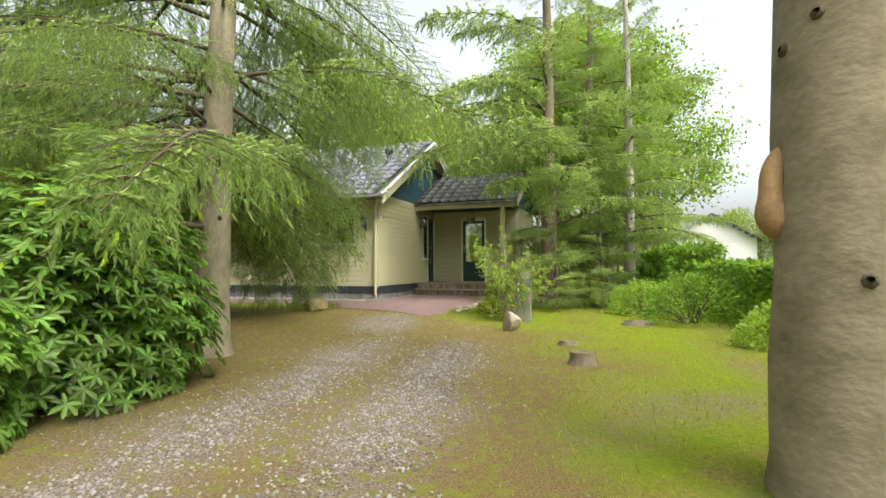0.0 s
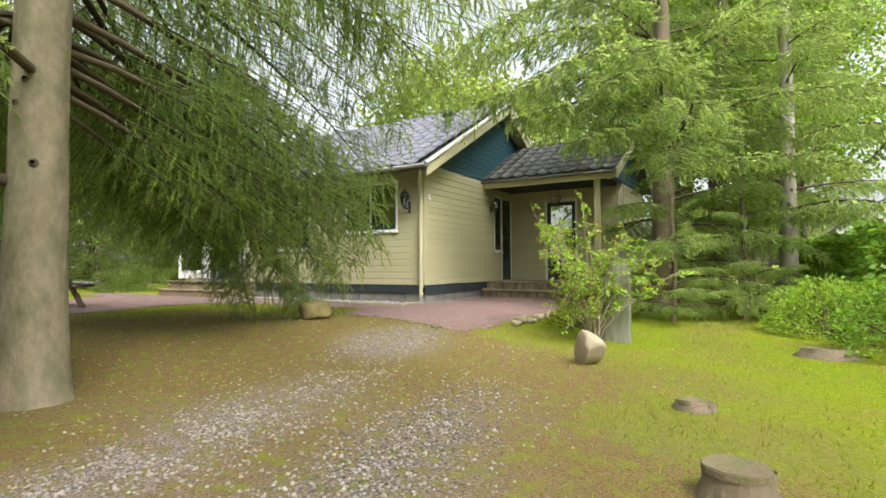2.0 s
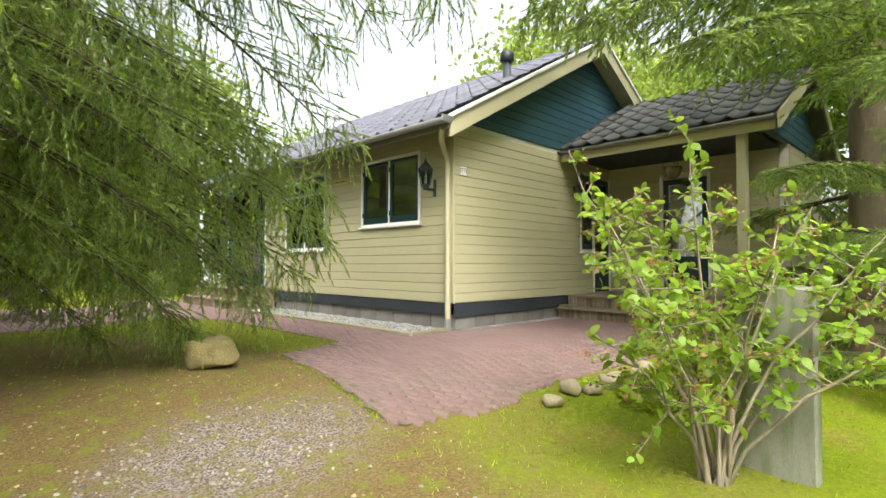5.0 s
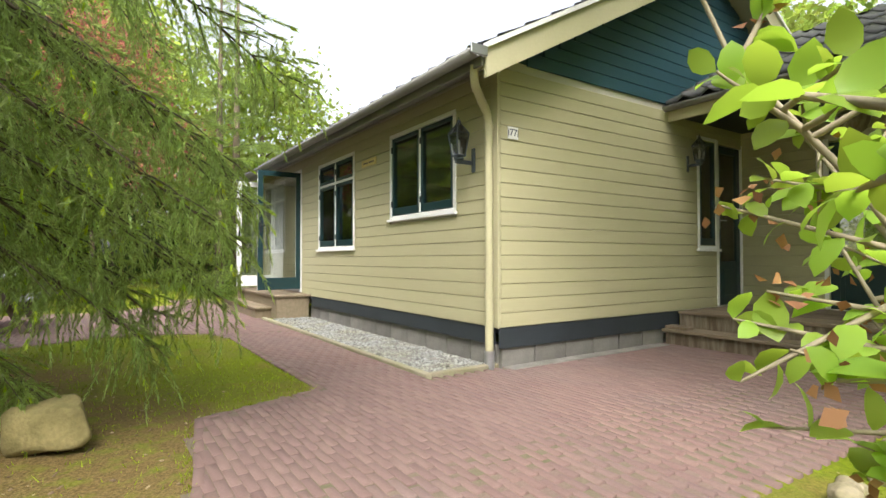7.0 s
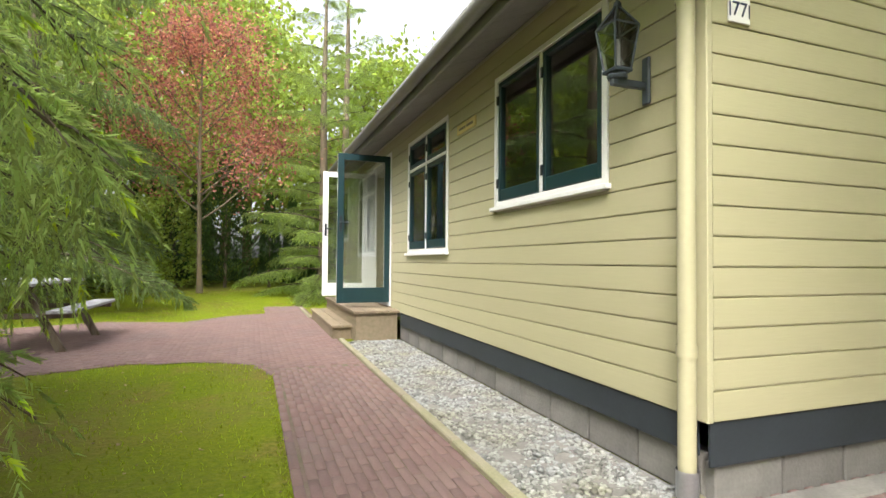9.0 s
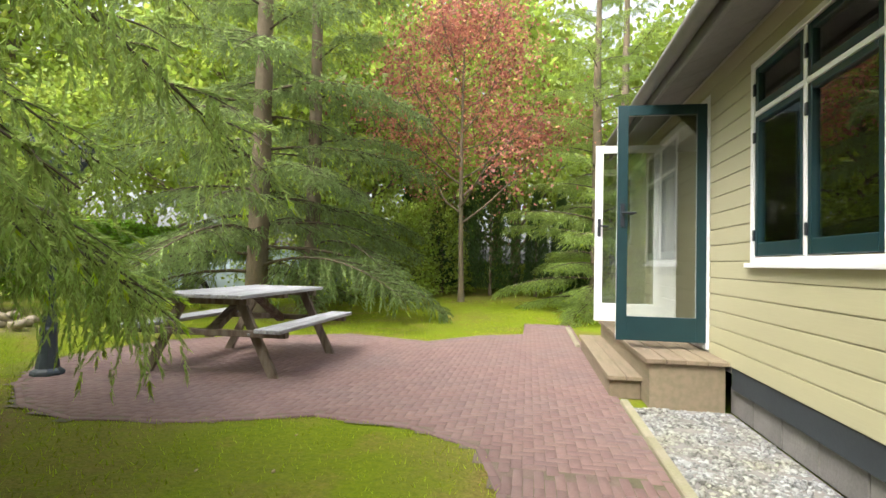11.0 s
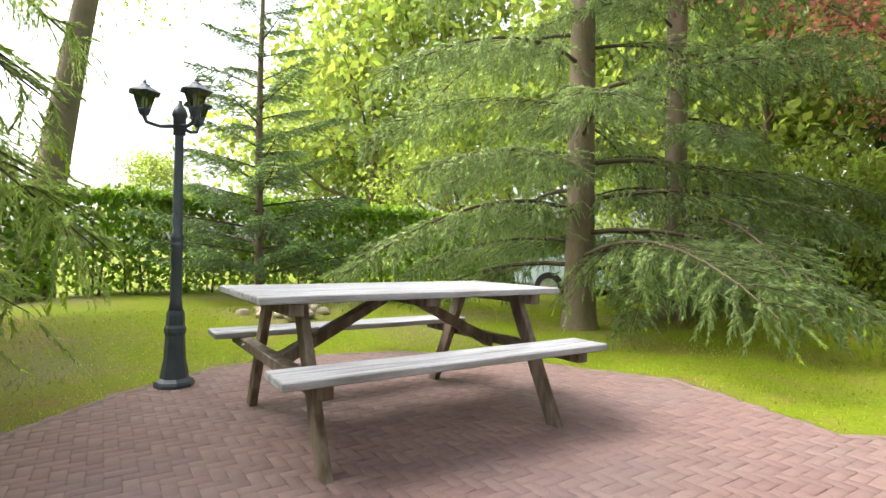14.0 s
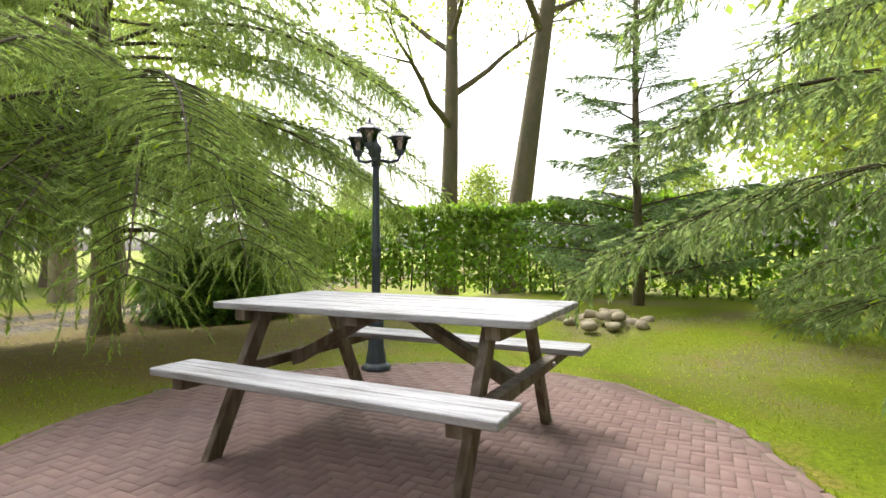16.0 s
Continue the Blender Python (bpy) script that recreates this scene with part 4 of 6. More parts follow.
def build_paving():
    L, W = 0.2, 0.052
    spots = []
    # running bond along the path and by the corner, herringbone on the terrace
    for i in range(-130, 50):
        for j in range(-14, 52):
            spots.append((i * W, j * L + (i % 2) * L / 2, 90.0))
    half = []
    W2 = 0.062
    for j in range(2, 164):
        for i in range(-104, 2):
            k = (i - j) % 4
            if k == 0:
                half.append(((i + 1) * W2, (j + 0.5) * W2 + 0.2, 0.0))
            elif k == 3:
                half.append(((i + 0.5) * W2, (j + 1.0) * W2 + 0.2, 90.0))
    # a border course that follows the lawn's edge
    rim = PAVED[2:25]
    course = []
    for (x0, y0), (x1, y1) in zip(rim, rim[1:]):
        d = math.hypot(x1 - x0, y1 - y0)
        n = max(1, round(d / L))
        a = math.degrees(math.atan2(y1 - y0, x1 - x0))
        for k in range(n):
            t = (k + 0.5) / n
            nx, ny = -(y1 - y0) / d * 0.024, (x1 - x0) / d * 0.024
            course.append((x0 + (x1 - x0) * t + nx, y0 + (y1 - y0) * t + ny, a))
    root = thing("pavement", (0, 0, 0), "red brick clinker path and round terrace", "pavement", kind="structure")
    V1, F1 = paver_mesh(L, W, 0.004)
    V2, F2 = paver_mesh(2 * W2, W2, 0.002)
    near, rest = [], []

    def on_path(x, y):
        return (y < 0.33) | ((x > -1.72) & (y < 3.4))

    for lst, V, zone in ((spots, V1, on_path), (half, V2, lambda x, y: ~on_path(x, y)), (course, V1, None)):
        A = np.array(lst)
        ok = np.ones(len(A), bool) if zone is None else inside(A[:, 0], A[:, 1], PAVED) & zone(A[:, 0], A[:, 1]) & (edge_gap(A[:, 0], A[:, 1], rim) > 0.05 + 0.02 * (V is V2))
        for x, y, r in A[ok]:
            (near if -2.6 < x < -0.75 and -1.6 < y < 0.33 and len(near) < 300 else rest).append((x, y, r, V is V1))
    mes = [np_mesh("brick", V, F1, [BRICK]) for V in (V1, V2)]
    for x, y, r, one in near:
        o = new("brick", mes[0 if one else 1])
        o.parent = root
        o.matrix_basis = pose(x, y, hz(x, y) + 0.012 + rng.normal(0, 0.0008), rng.normal(0, 0.18), rng.normal(0, 0.18), r + rng.normal(0, 0.4))
    VV, FF = [], []
    for x, y, r, one in rest:
        V = V1 if one else V2
        c, s = math.cos(radians(r)), math.sin(radians(r))
        Q = np.stack([V[:, 0] * c - V[:, 1] * s + x, V[:, 0] * s + V[:, 1] * c + y, V[:, 2] + hz(x, y) + 0.012 + rng.normal(0, 0.0008)], -1)
        FF.append(F1 + 12 * len(VV))
        VV.append(Q)
    o = link("brick_field", np_mesh("brick_field", np.concatenate(VV), np.concatenate(FF), [BRICK2]), BRICK2, root)
    o["kind"] = "stuff"
    # sand bed that fills the joints
    xs, ys = np.arange(-6.4, 2.6, 0.1), np.arange(-2.5, 10.2, 0.1)
    X, Y = np.meshgrid(xs, ys)
    ok = inside(X, Y, PAVED)
    VV, FF = [], []
    for x, y in zip(X[ok], Y[ok]):
        k = len(VV)
        for dx, dy in ((-0.052, -0.052), (0.052, -0.052), (0.052, 0.052), (-0.052, 0.052)):
            VV.append((x + dx, y + dy, hz(x + dx, y + dy) + 0.008))
        FF.append((k, k + 1, k + 2, k + 3))
    link("sand_bed", np_mesh("sand_bed", VV, FF, [JOINT]), JOINT, root)


build_paving()

kb = thing("kerb", (0, 0, 0), "mossy concrete kerb round the pebble strip", "kerb", kind="structure")
KM = boxes("kerb_stone", [((0, 0, -0.08), (0.06, 0.99, 0.045))], KERB, kb, bevel=0.008)
KM.matrix_basis = pose(-0.76, 0.0, 0)
for i in range(1, 5):
    o = new("kerb_stone", KM.data)
    o.parent = kb
    o.matrix_basis = pose(-0.76, i * 1.0, 0) if i < 4 else Matrix.Translation((-0.76, 4.0, 0)) @ Matrix.Diagonal((1, 0.9, 1, 1))
o = new("kerb_stone", KM.data)
o.parent = kb
o.matrix_basis = Matrix.Translation((-0.70, 0.06, 0)) @ pose(0, 0, 0, 0, 0, -90) @ Matrix.Diagonal((1, 0.7, 1, 1))
o = new("kerb_stone", KM.data)
o.parent = kb
o.matrix_basis = Matrix.Translation((-0.86, 7.6, 0)) @ Matrix.Diagonal((1, 2.0, 1, 1))


def stones(name, n, xy, size, material, label, z=lambda x, y: 0.0, flat=0.6, cat="pebbles", seed=3):
    r_ = np.random.default_rng(seed)
    base_v = np.array([(1, 0, 0), (-1, 0, 0), (0, 1, 0), (0, -1, 0), (0, 0, 1), (0, 0, -1)], float)
    tri_ = np.array([(0, 2, 4), (2, 1, 4), (1, 3, 4), (3, 0, 4), (2, 0, 5), (1, 2, 5), (3, 1, 5), (0, 3, 5)])
    # one subdivision of the octahedron
    vs, fs, cache = [tuple(v) for v in base_v], [], {}

    def mid(a, b):
        k = (min(a, b), max(a, b))
        if k not in cache:
            p = (np.array(vs[a]) + np.array(vs[b]))
            vs.append(tuple(p / np.linalg.norm(p)))
            cache[k] = len(vs) - 1
        return cache[k]

    for a, b, c in tri_:
        d, e, f = mid(a, b), mid(b, c), mid(c, a)
        fs += [(a, d, f), (d, b, e), (f, e, c), (d, e, f)]
    S, Fs = np.array(vs), np.array(fs)
    VV, FF = [], []
    for k in range(n):
        x, y = xy(r_)
        s = size * r_.uniform(0.5, 1.3)
        Q = S * (1 + 0.18 * r_.normal(size=(len(S), 1))) * s * np.array([1, r_.uniform(0.6, 1), flat * r_.uniform(0.7, 1.2)])
        R = np.array(Euler((r_.uniform(-0.5, 0.5), r_.uniform(-0.5, 0.5), r_.uniform(0, 6.28))).to_matrix())
        VV.append(Q @ R.T + np.array([x, y, z(x, y)]))
        FF.append(Fs + k * len(S))
    ob = link(name, np_mesh(name, np.concatenate(VV), np.concatenate(FF), [material], smooth=False), material)
    return tagged(ob, label, cat, kind="stuff")


stones("pebbles", 8000, lambda r: (r.uniform(-0.69, -0.03), r.uniform(0.08, 4.76)), 0.0165, PEBBLE, "pale grey pebbles along the house wall", lambda x, y: 0.012 + 0.02 * noise.noise((x * 9, y * 9, 0)))
tagged(boxes("pebble_bed", [((-0.70, 0.06, -0.05), (0.0, 4.78, 0.012))], BLOCK), "earth bed under the pebbles", "bed", kind="structure")


def drive_spot(r):
    while True:
        x, y = r.uniform(-11.6, -2.9), r.uniform(-6.2, -1.3)
        c = -3.55 + 0.18 * (x + 8)
        d = abs(y - c) + 0.35 * noise.noise((x * 1.1, y * 1.1, 0.0))
        track = max(math.exp(-((y - c - 0.55) / 0.35) ** 2), math.exp(-((y - c + 0.65) / 0.35) ** 2))
        pr = (0.1 + 0.9 * track) * max(0, min(1, (1.6 - d) / 0.9)) * max(0.06, min(1, (-4.2 - x) / 1.8))
        pr = max(pr, 0.5 * max(0, 1 - math.hypot((x + 3.7) / 1.1, (y + 1.9) / 0.7) + 0.5 * noise.noise((x * 3, y * 3, 2.0))))
        if noise.noise((x * 2.3, y * 2.3, 4.0)) < -0.25:
            pr *= 0.3
        if r.uniform() < pr:
            return x, y


stones("gravel", 11000, drive_spot, 0.0105, CHIP, "pale gravel chips scattered on the drive", lambda x, y: hz(x, y) + 0.004, cat="gravel", seed=5)
stones("litter", 3000, lambda r: (r.normal(-5.5, 2.2), r.normal(-1.6, 1.6)), 0.011, mat("pale_bark_bits", (0.3, 0.22, 0.14), 0.9, 0.3, 10, 90, 0.1, island=0.5), "bark and cone bits scattered under the spruce", lambda x, y: hz(x, y) + 0.002, 0.3, "litter", 8)


# ---- picnic table ----
def picnic_table():
    cx, cy = -4.31, 5.65
    e = thing("picnic_table", (cx, cy, 0.012), "weathered grey picnic table with attached benches, dark brown legs", "picnic table")
    L = 0.89
    for i in range(6):
        x0 = -0.43 + i * 0.1435
        boxes("table_board", [((x0, -L, 0.705), (x0 + 0.14, L, 0.74))], GREYWOOD, e, bevel=0.005)
    for sx in (-1, 1):
        for i in range(2):
            a = sx * 0.79 - 0.125 * (i if sx > 0 else -i) - (0.12 if sx > 0 else 0)
            boxes("bench_board", [((a, -L, 0.42), (a + 0.12, L, 0.455))], GREYWOOD, e, bevel=0.005)
    for y in (-0.66, 0.66):
        q = 1 if y < 0 else -1
        for sx in (-1, 1):
            bm = bmesh.new()
            p0, p1 = Vector((sx * 0.63, y, -0.01)), Vector((sx * 0.27, y, 0.7))
            d = (p1 - p0)
            sh = 0.095
            vs = [bm.verts.new(v) for v in ((p0.x - sh / 2, y - 0.022, p0.z), (p0.x + sh / 2, y - 0.022, p0.z), (p1.x + sh / 2, y - 0.022, p1.z), (p1.x - sh / 2, y - 0.022, p1.z),
                                            (p0.x - sh / 2, y + 0.022, p0.z), (p0.x + sh / 2, y + 0.022, p0.z), (p1.x + sh / 2, y + 0.022, p1.z), (p1.x - sh / 2, y + 0.022, p1.z))]
            for f in ((0, 1, 2, 3), (7, 6, 5, 4), (0, 4, 5, 1), (1, 5, 6, 2), (2, 6, 7, 3), (3, 7, 4, 0)):
                bm.faces.new([vs[k] for k in f])
            bmesh.ops.bevel(bm, geom=bm.edges, offset=0.004, segments=1, affect="EDGES")
            part("leg", bm, BROWNWOOD, e, "dark brown splayed leg")
        ya, yb = sorted((y - q * 0.022, y - q * 0.092))
        boxes("seat_bearer", [((-0.77, ya, 0.365), (0.77, yb, 0.42))], BROWNWOOD, e)
        boxes("top_bearer", [((-0.40, ya, 0.645), (0.40, yb, 0.704))], BROWNWOOD, e)
        bm = bmesh.new()
        p0, p1 = Vector((0, y - q * 0.02, 0.375)), Vector((0, q * -0.08, 0.695))
        vs = []
        for p in (p0, p1):
            for dx, dz in ((-0.045, -0.035), (0.045, -0.035), (0.045, 0.035), (-0.045, 0.035)):
                vs.append(bm.verts.new((p.x + dx, p.y, min(0.703, p.z + dz))))
        for f in ((3, 2, 1, 0), (4, 5, 6, 7), (0, 1, 5, 4), (1, 2, 6, 5), (2, 3, 7, 6), (3, 0, 4, 7)):
            bm.faces.new([vs[k] for k in f])
        part("brace", bm, BROWNWOOD, e)
        for sx in (-1, 1):
            bm = bmesh.new()
            lathe(bm, [(0.012, 0), (0.012, 0.012), (0.006, 0.016)], 8, Matrix.Translation((sx * 0.43, y - q * 0.092, 0.392)) @ pose(0, 0, 0, 90 * q))
            part("bolt", bm, ZINC, e)
    boxes("middle_bearer", [((-0.40, -0.045, 0.66), (0.40, 0.045, 0.704))], BROWNWOOD, e)


picnic_table()


# ---- lamp post ----
def lamp_post():
    e = thing("lamp_post", (-5.64, 4.64, 0.0), "dark blue-grey cast lamp post with three lanterns", "lamp post")
    bm = bmesh.new()
    lathe(bm, [(0.125, 0), (0.13, 0.03), (0.12, 0.05), (0.09, 0.07), (0.085, 0.12), (0.07, 0.2), (0.062, 0.36), (0.07, 0.38), (0.07, 0.41), (0.06, 0.43), (0.058, 0.5), (0.052, 0.53)], 8)
    part("base", bm, BLUEIRON, e)
    bm = bmesh.new()
    lathe(bm, [(0.05, 0.5), (0.038, 0.6), (0.036, 0.95), (0.043, 0.97), (0.043, 0.99), (0.036, 1.0), (0.043, 1.02), (0.043, 1.04), (0.034, 1.06), (0.028, 1.7), (0.028, 1.76)], 16)
    part("pole", bm, BLUEIRON, e, smooth=True)
    bm = bmesh.new()
    lathe(bm, [(0.04, 1.74), (0.042, 1.86), (0.05, 1.87), (0.05, 1.89), (0.035, 1.93), (0.015, 1.95), (0.015, 1.98)], 14)
    part("head", bm, BLUEIRON, e, smooth=True)
    for k in range(3):
        a = radians(20 + 120 * k)
        c, s = math.cos(a), math.sin(a)
        am = link("arm", tubes_mesh("arm", [([(0.03 * c, 0.03 * s, 1.80), (0.12 * c, 0.12 * s, 1.79), (0.2 * c, 0.2 * s, 1.81), (0.215 * c, 0.215 * s, 1.85)], [0.016, 0.013, 0.013, 0.014])], [BLUEIRON], 8), BLUEIRON, e)
        lm = Matrix.Translation((0.215 * c, 0.215 * s, 1.85))
        bm = bmesh.new()
        lathe(bm, [(0.1, 0.148), (0.108, 0.156), (0.075, 0.178), (0.04, 0.198), (0.032, 0.21), (0.013, 0.222), (0.012, 0.236), (0.004, 0.25)], 6, lm)
        lan = part("lantern", bm, BLUEIRON, e, "six-sided lantern")
        bm = bmesh.new()
        lathe(bm, [(0.02, 0), (0.035, 0.015), (0.045, 0.04), (0.04, 0.05)], 6, lm)
        part("cup", bm, BLUEIRON, lan)
        for j in range(6):
            b = j * math.pi / 3
            link("bar", tubes_mesh("bar", [([lm @ Vector((0.04 * math.cos(b), 0.04 * math.sin(b), 0.045)), lm @ Vector((0.075 * math.cos(b), 0.075 * math.sin(b), 0.15))], [0.004, 0.004])], [BLUEIRON], 4), BLUEIRON, lan)
        bm = bmesh.new()
        lathe(bm, [(0.037, 0.045), (0.071, 0.149)], 6, lm)
        g = part("glass_body", bm, GLASS, lan)
        g.visible_shadow = False
        bm = bmesh.new()
        lathe(bm, [(0.012, 0.05), (0.019, 0.075), (0.019, 0.11), (0.008, 0.132)], 8, lm)
        part("bulb", bm, BULB, lan, "white bulb", smooth=True)


lamp_post()


# ---- plants ----
def needle_twigs(base, dirs, lens, r_, needles=14, width=0.011, length=0.032, flat=0.0):
    """Hanging or spreading twigs set with needle tufts: triangles that lean forward round each twig."""
    n = len(base)
    t = (np.arange(needles) + 0.5) / needles
    D = dirs / (np.linalg.norm(dirs, axis=1)[:, None] + 1e-9)
    A = np.cross(D, r_.normal(size=(n, 3)))
    A /= np.linalg.norm(A, axis=1)[:, None] + 1e-9
    B = np.cross(D, A)
    P = base[:, None] + D[:, None] * (lens[:, None] * t[None])[..., None]
    ang = r_.uniform(0, 6.28, (n, needles))
    O = np.cos(ang)[..., None] * A[:, None] + np.sin(ang)[..., None] * B[:, None]
    tip = P + O * length * r_.uniform(0.6, 1.1, (n, needles, 1)) * (1 - 0.5 * t)[None, :, None] + D[:, None] * length * 1.0
    W = np.cross(O, D[:, None]) * width * 0.5
    V = np.stack([P - W - D[:, None] * 0.006, P + W - D[:, None] * 0.006, tip], 2).reshape(-1, 3)
    return V


def bough(name, L, r_, droop=0.35, rise=0.1, hang=1.0, sec=13, twigs=8, tipshare=0.12, mats=None, fan=0.33, tw=(0.12, 0.3), needles=13, width=0.012, length=0.034):
    """One branch along +x: a bowed stem, side shoots, and twigs with needles; slots: bark, needles, young tips."""
    ts = np.linspace(0, 1, 9)

    def stem(t):
        return np.stack([L * t * (1 - 0.08 * t), 0.04 * L * np.sin(3 * t), L * (rise * t - droop * t * t)], -1)

    SV, SF = tube(stem(ts), 0.026 * (1 - 0.96 * ts) * (L / 3) ** 0.6 + 0.002, 5)
    bases, dirs, lens = [], [], []
    for i in range(sec):
        t0 = 0.16 + 0.82 * (i + r_.uniform(0, 0.6)) / sec
        p0 = stem(np.array([t0]))[0]
        for s in (-1, 1):
            l2 = L * fan * (1.15 - t0) * r_.uniform(0.7, 1.15) * (0.5 + 0.5 * min(1, t0 * 3))
            az = s * radians(r_.uniform(38, 68))
            d2 = np.array([math.cos(az), math.sin(az), -0.12 - 0.3 * droop])
            q = p0[None] + d2[None] * (l2 * np.linspace(0, 1, 4))[:, None] + np.array([0, 0, -0.25])[None] * (np.linspace(0, 1, 4) ** 2)[:, None] * l2
            v, f = tube(q, [0.007, 0.006, 0.004, 0.002], 3)
            k = len(SV)
            SV += v
            SF += [tuple(a + k for a in g) for g in f]
            m = max(3, int(twigs * (0.5 + l2 / (L * fan))))
            u = r_.uniform(0.08, 1.0, m)
            b = p0[None] + d2[None] * (l2 * u)[:, None] + np.array([0, 0, -0.25])[None] * (u ** 2)[:, None] * l2
            sp = r_.normal(size=(m, 3)) * 0.35
            side = np.array([math.cos(az + s * 0.9), math.sin(az + s * 0.9), 0]) * r_.choice([-0.6, 1], m)[:, None]
            dd = hang * np.array([0, 0, -1.0])[None] + (1 - hang) * (side + d2[None] * 0.8) + sp * 0.8
            bases.append(b)
            dirs.append(dd)
            lens.append(r_.uniform(tw[0], tw[1], m) * (1.1 - 0.4 * u))
            # along the shoot itself
            bases.append(p0[None] + d2[None] * (l2 * np.array([[0.05], [0.4], [0.75]])))
            dirs.append(np.repeat(d2[None], 3, 0) + np.array([0, 0, -0.2]))
            lens.append(np.full(3, l2 * 0.4))
    b, d, l = np.concatenate(bases), np.concatenate(dirs), np.concatenate(lens)
    V = needle_twigs(b, d, l, r_, needles, width, length)
    nt = len(b)
    ends = r_.uniform(size=nt) < tipshare
    eb = b[ends] + d[ends] / np.linalg.norm(d[ends], axis=1)[:, None] * l[ends][:, None] * 0.85
    E = needle_twigs(eb, d[ends] + np.array([0, 0, -0.2]), np.full(len(eb), 0.05), r_, 9, 0.013, 0.026)
    SV = np.array(SV)
    # bark quads become triangles, so that all faces have three corners
    SF = np.array([(a, b_, c) for a, b_, c, d_ in SF] + [(a, c, d_) for a, b_, c, d_ in SF])
    allV = np.concatenate([SV, V, E])
    n0, n1 = len(SV), len(SV) + len(V)
    F = np.concatenate([SF, np.arange(n0, n1).reshape(-1, 3), np.arange(n1, len(allV)).reshape(-1, 3)])
    mi = np.concatenate([np.zeros(len(SF)), np.ones(len(V) // 3), np.full(len(E) // 3, 2)])
    return np_mesh(name, allV, F, mats or [TWIG, NEEDLE, TIP], mi)


R1 = np.random.default_rng(11)
WEEP = [bough("bough", 3.0, R1, 0.34 + 0.1 * k, 0.12, 0.85, 16, 9, 0.1, tw=(0.18, 0.5), needles=16, width=0.016, length=0.042) for k in range(3)]
LONG = [bough("bough", 5.6, R1, 0.34 + 0.1 * k, 0.12, 0.86, 26, 8, 0.16, fan=0.28, tw=(0.22, 0.6), needles=32, width=0.0105, length=0.036) for k in range(3)]
SPREAD = [bough("bough", 3.0, R1, 0.22 + 0.08 * k, 0.12, 0.6, 15, 9, 0.26, fan=0.36, tw=(0.14, 0.34), needles=15, width=0.018, length=0.045) for k in range(3)]
LAWNB = [bough("bough", 3.0, R1, 0.36 + 0.1 * k, 0.12, 0.72, 15, 9, 0.1, [TWIG, DARKNEEDLE, TIP], 0.36, (0.14, 0.36), 16, 0.016, 0.042) for k in range(3)]
FIRB = [bough("bough", 2.0, R1, 0.08, 0.12, 0.14, 13, 7, 0.03, [TWIG, FIRN, TIP], 0.36, (0.1, 0.22), 13, 0.015, 0.034) for k in range(2)]


def trunk_mesh(h, r0, lean=(0, 0), flare=1.5, material=BARK, top=0.03, seed=0, knots=0):
    r_ = np.random.default_rng(seed)
    n = 22
    t = np.concatenate([[0, 0.008, 0.02, 0.05], np.linspace(0.08, 1, n)])
    pts = np.stack([lean[0] * h * t + 0.02 * np.sin(9 * t + seed), lean[1] * h * t + 0.02 * np.cos(7 * t), h * t - 0.08], -1)
    rad = np.maximum(top, r0 * (1 - t) ** 0.8)
    rad[:4] *= np.array([flare, 1 + (flare - 1) * 0.6, 1 + (flare - 1) * 0.25, 1.03])
    V, F = tube(pts, rad, 18, 0.03, seed)
    nb_ = len(F)
    for k in range(knots):
        z = r_.uniform(0.5, min(h * 0.6, 4.5))
        a = r_.uniform(0, 6.28)
        rr = r0 * (1 - z / h) ** 0.8
        c = np.array([lean[0] * z, lean[1] * z, z])
        d = np.array([math.cos(a), math.sin(a), 0.25])
        v, f = tube([c + d * rr * 0.9, c + d * (rr + 0.004), c + d * (rr + 0.012)], [0.04, 0.03, 0.016], 7)
        b = len(V)
        V += v
        F += [tuple(i + b for i in q) for q in f]
        n_ = len(V)
        F.append((n_ - 1, n_ - 3, n_ - 5, n_ - 7))
    mi = [0] * nb_ + [1] * (len(F) - nb_)
    return np_mesh("trunk", V, F, [material, KNOT], mi, smooth=True)


def conifer(at, h, r0, z0, reach, n, kinds, label, lean=(0, 0), bark=BARK, seed=0, low=None, rule=None, pitch=(0, 12), power=0.75, category="spruce tree", group=""):
    """A conifer: tapered trunk and boughs in rising turns, shorter towards the top; rule(azimuth, z) drops or shortens a bough."""
    r_ = np.random.default_rng(seed)
    x, y = at
    e = thing("spruce_tree" if "spruce" in category else "fir_tree", (x, y, hz(x, y)), label, category, group)
    link("trunk", trunk_mesh(h, r0, lean, 1.45, bark, seed=seed, knots=10), bark, e)
    az = r_.uniform(0, 360)
    for i in range(n):
        k = ((i + 0.5) / n) ** 1.4
        z = z0 + (h * 0.985 - z0) * k
        az += 137.5 + r_.uniform(-20, 20)
        L = reach * (1 - k) ** power * r_.uniform(0.75, 1.12) + 0.25
        q = rule(az % 360, z) if rule else 1.0
        if q <= 0:
            continue
        L *= q
        me = kinds[int(r_.integers(len(kinds)))]
        ln = 3.0 if kinds is not FIRB else 2.0
        o = new("bough", me)
        o.parent = e
        o.matrix_basis = Matrix.Translation((lean[0] * z, lean[1] * z, z)) @ pose(0, 0, 0, 0, 0, az) @ pose(0, 0, 0, r_.uniform(-12, 12), -r_.uniform(*pitch) + 20 * (1 - k) * 0 - 25 * k, 0) @ Matrix.Scale(L / ln, 4)
    return e


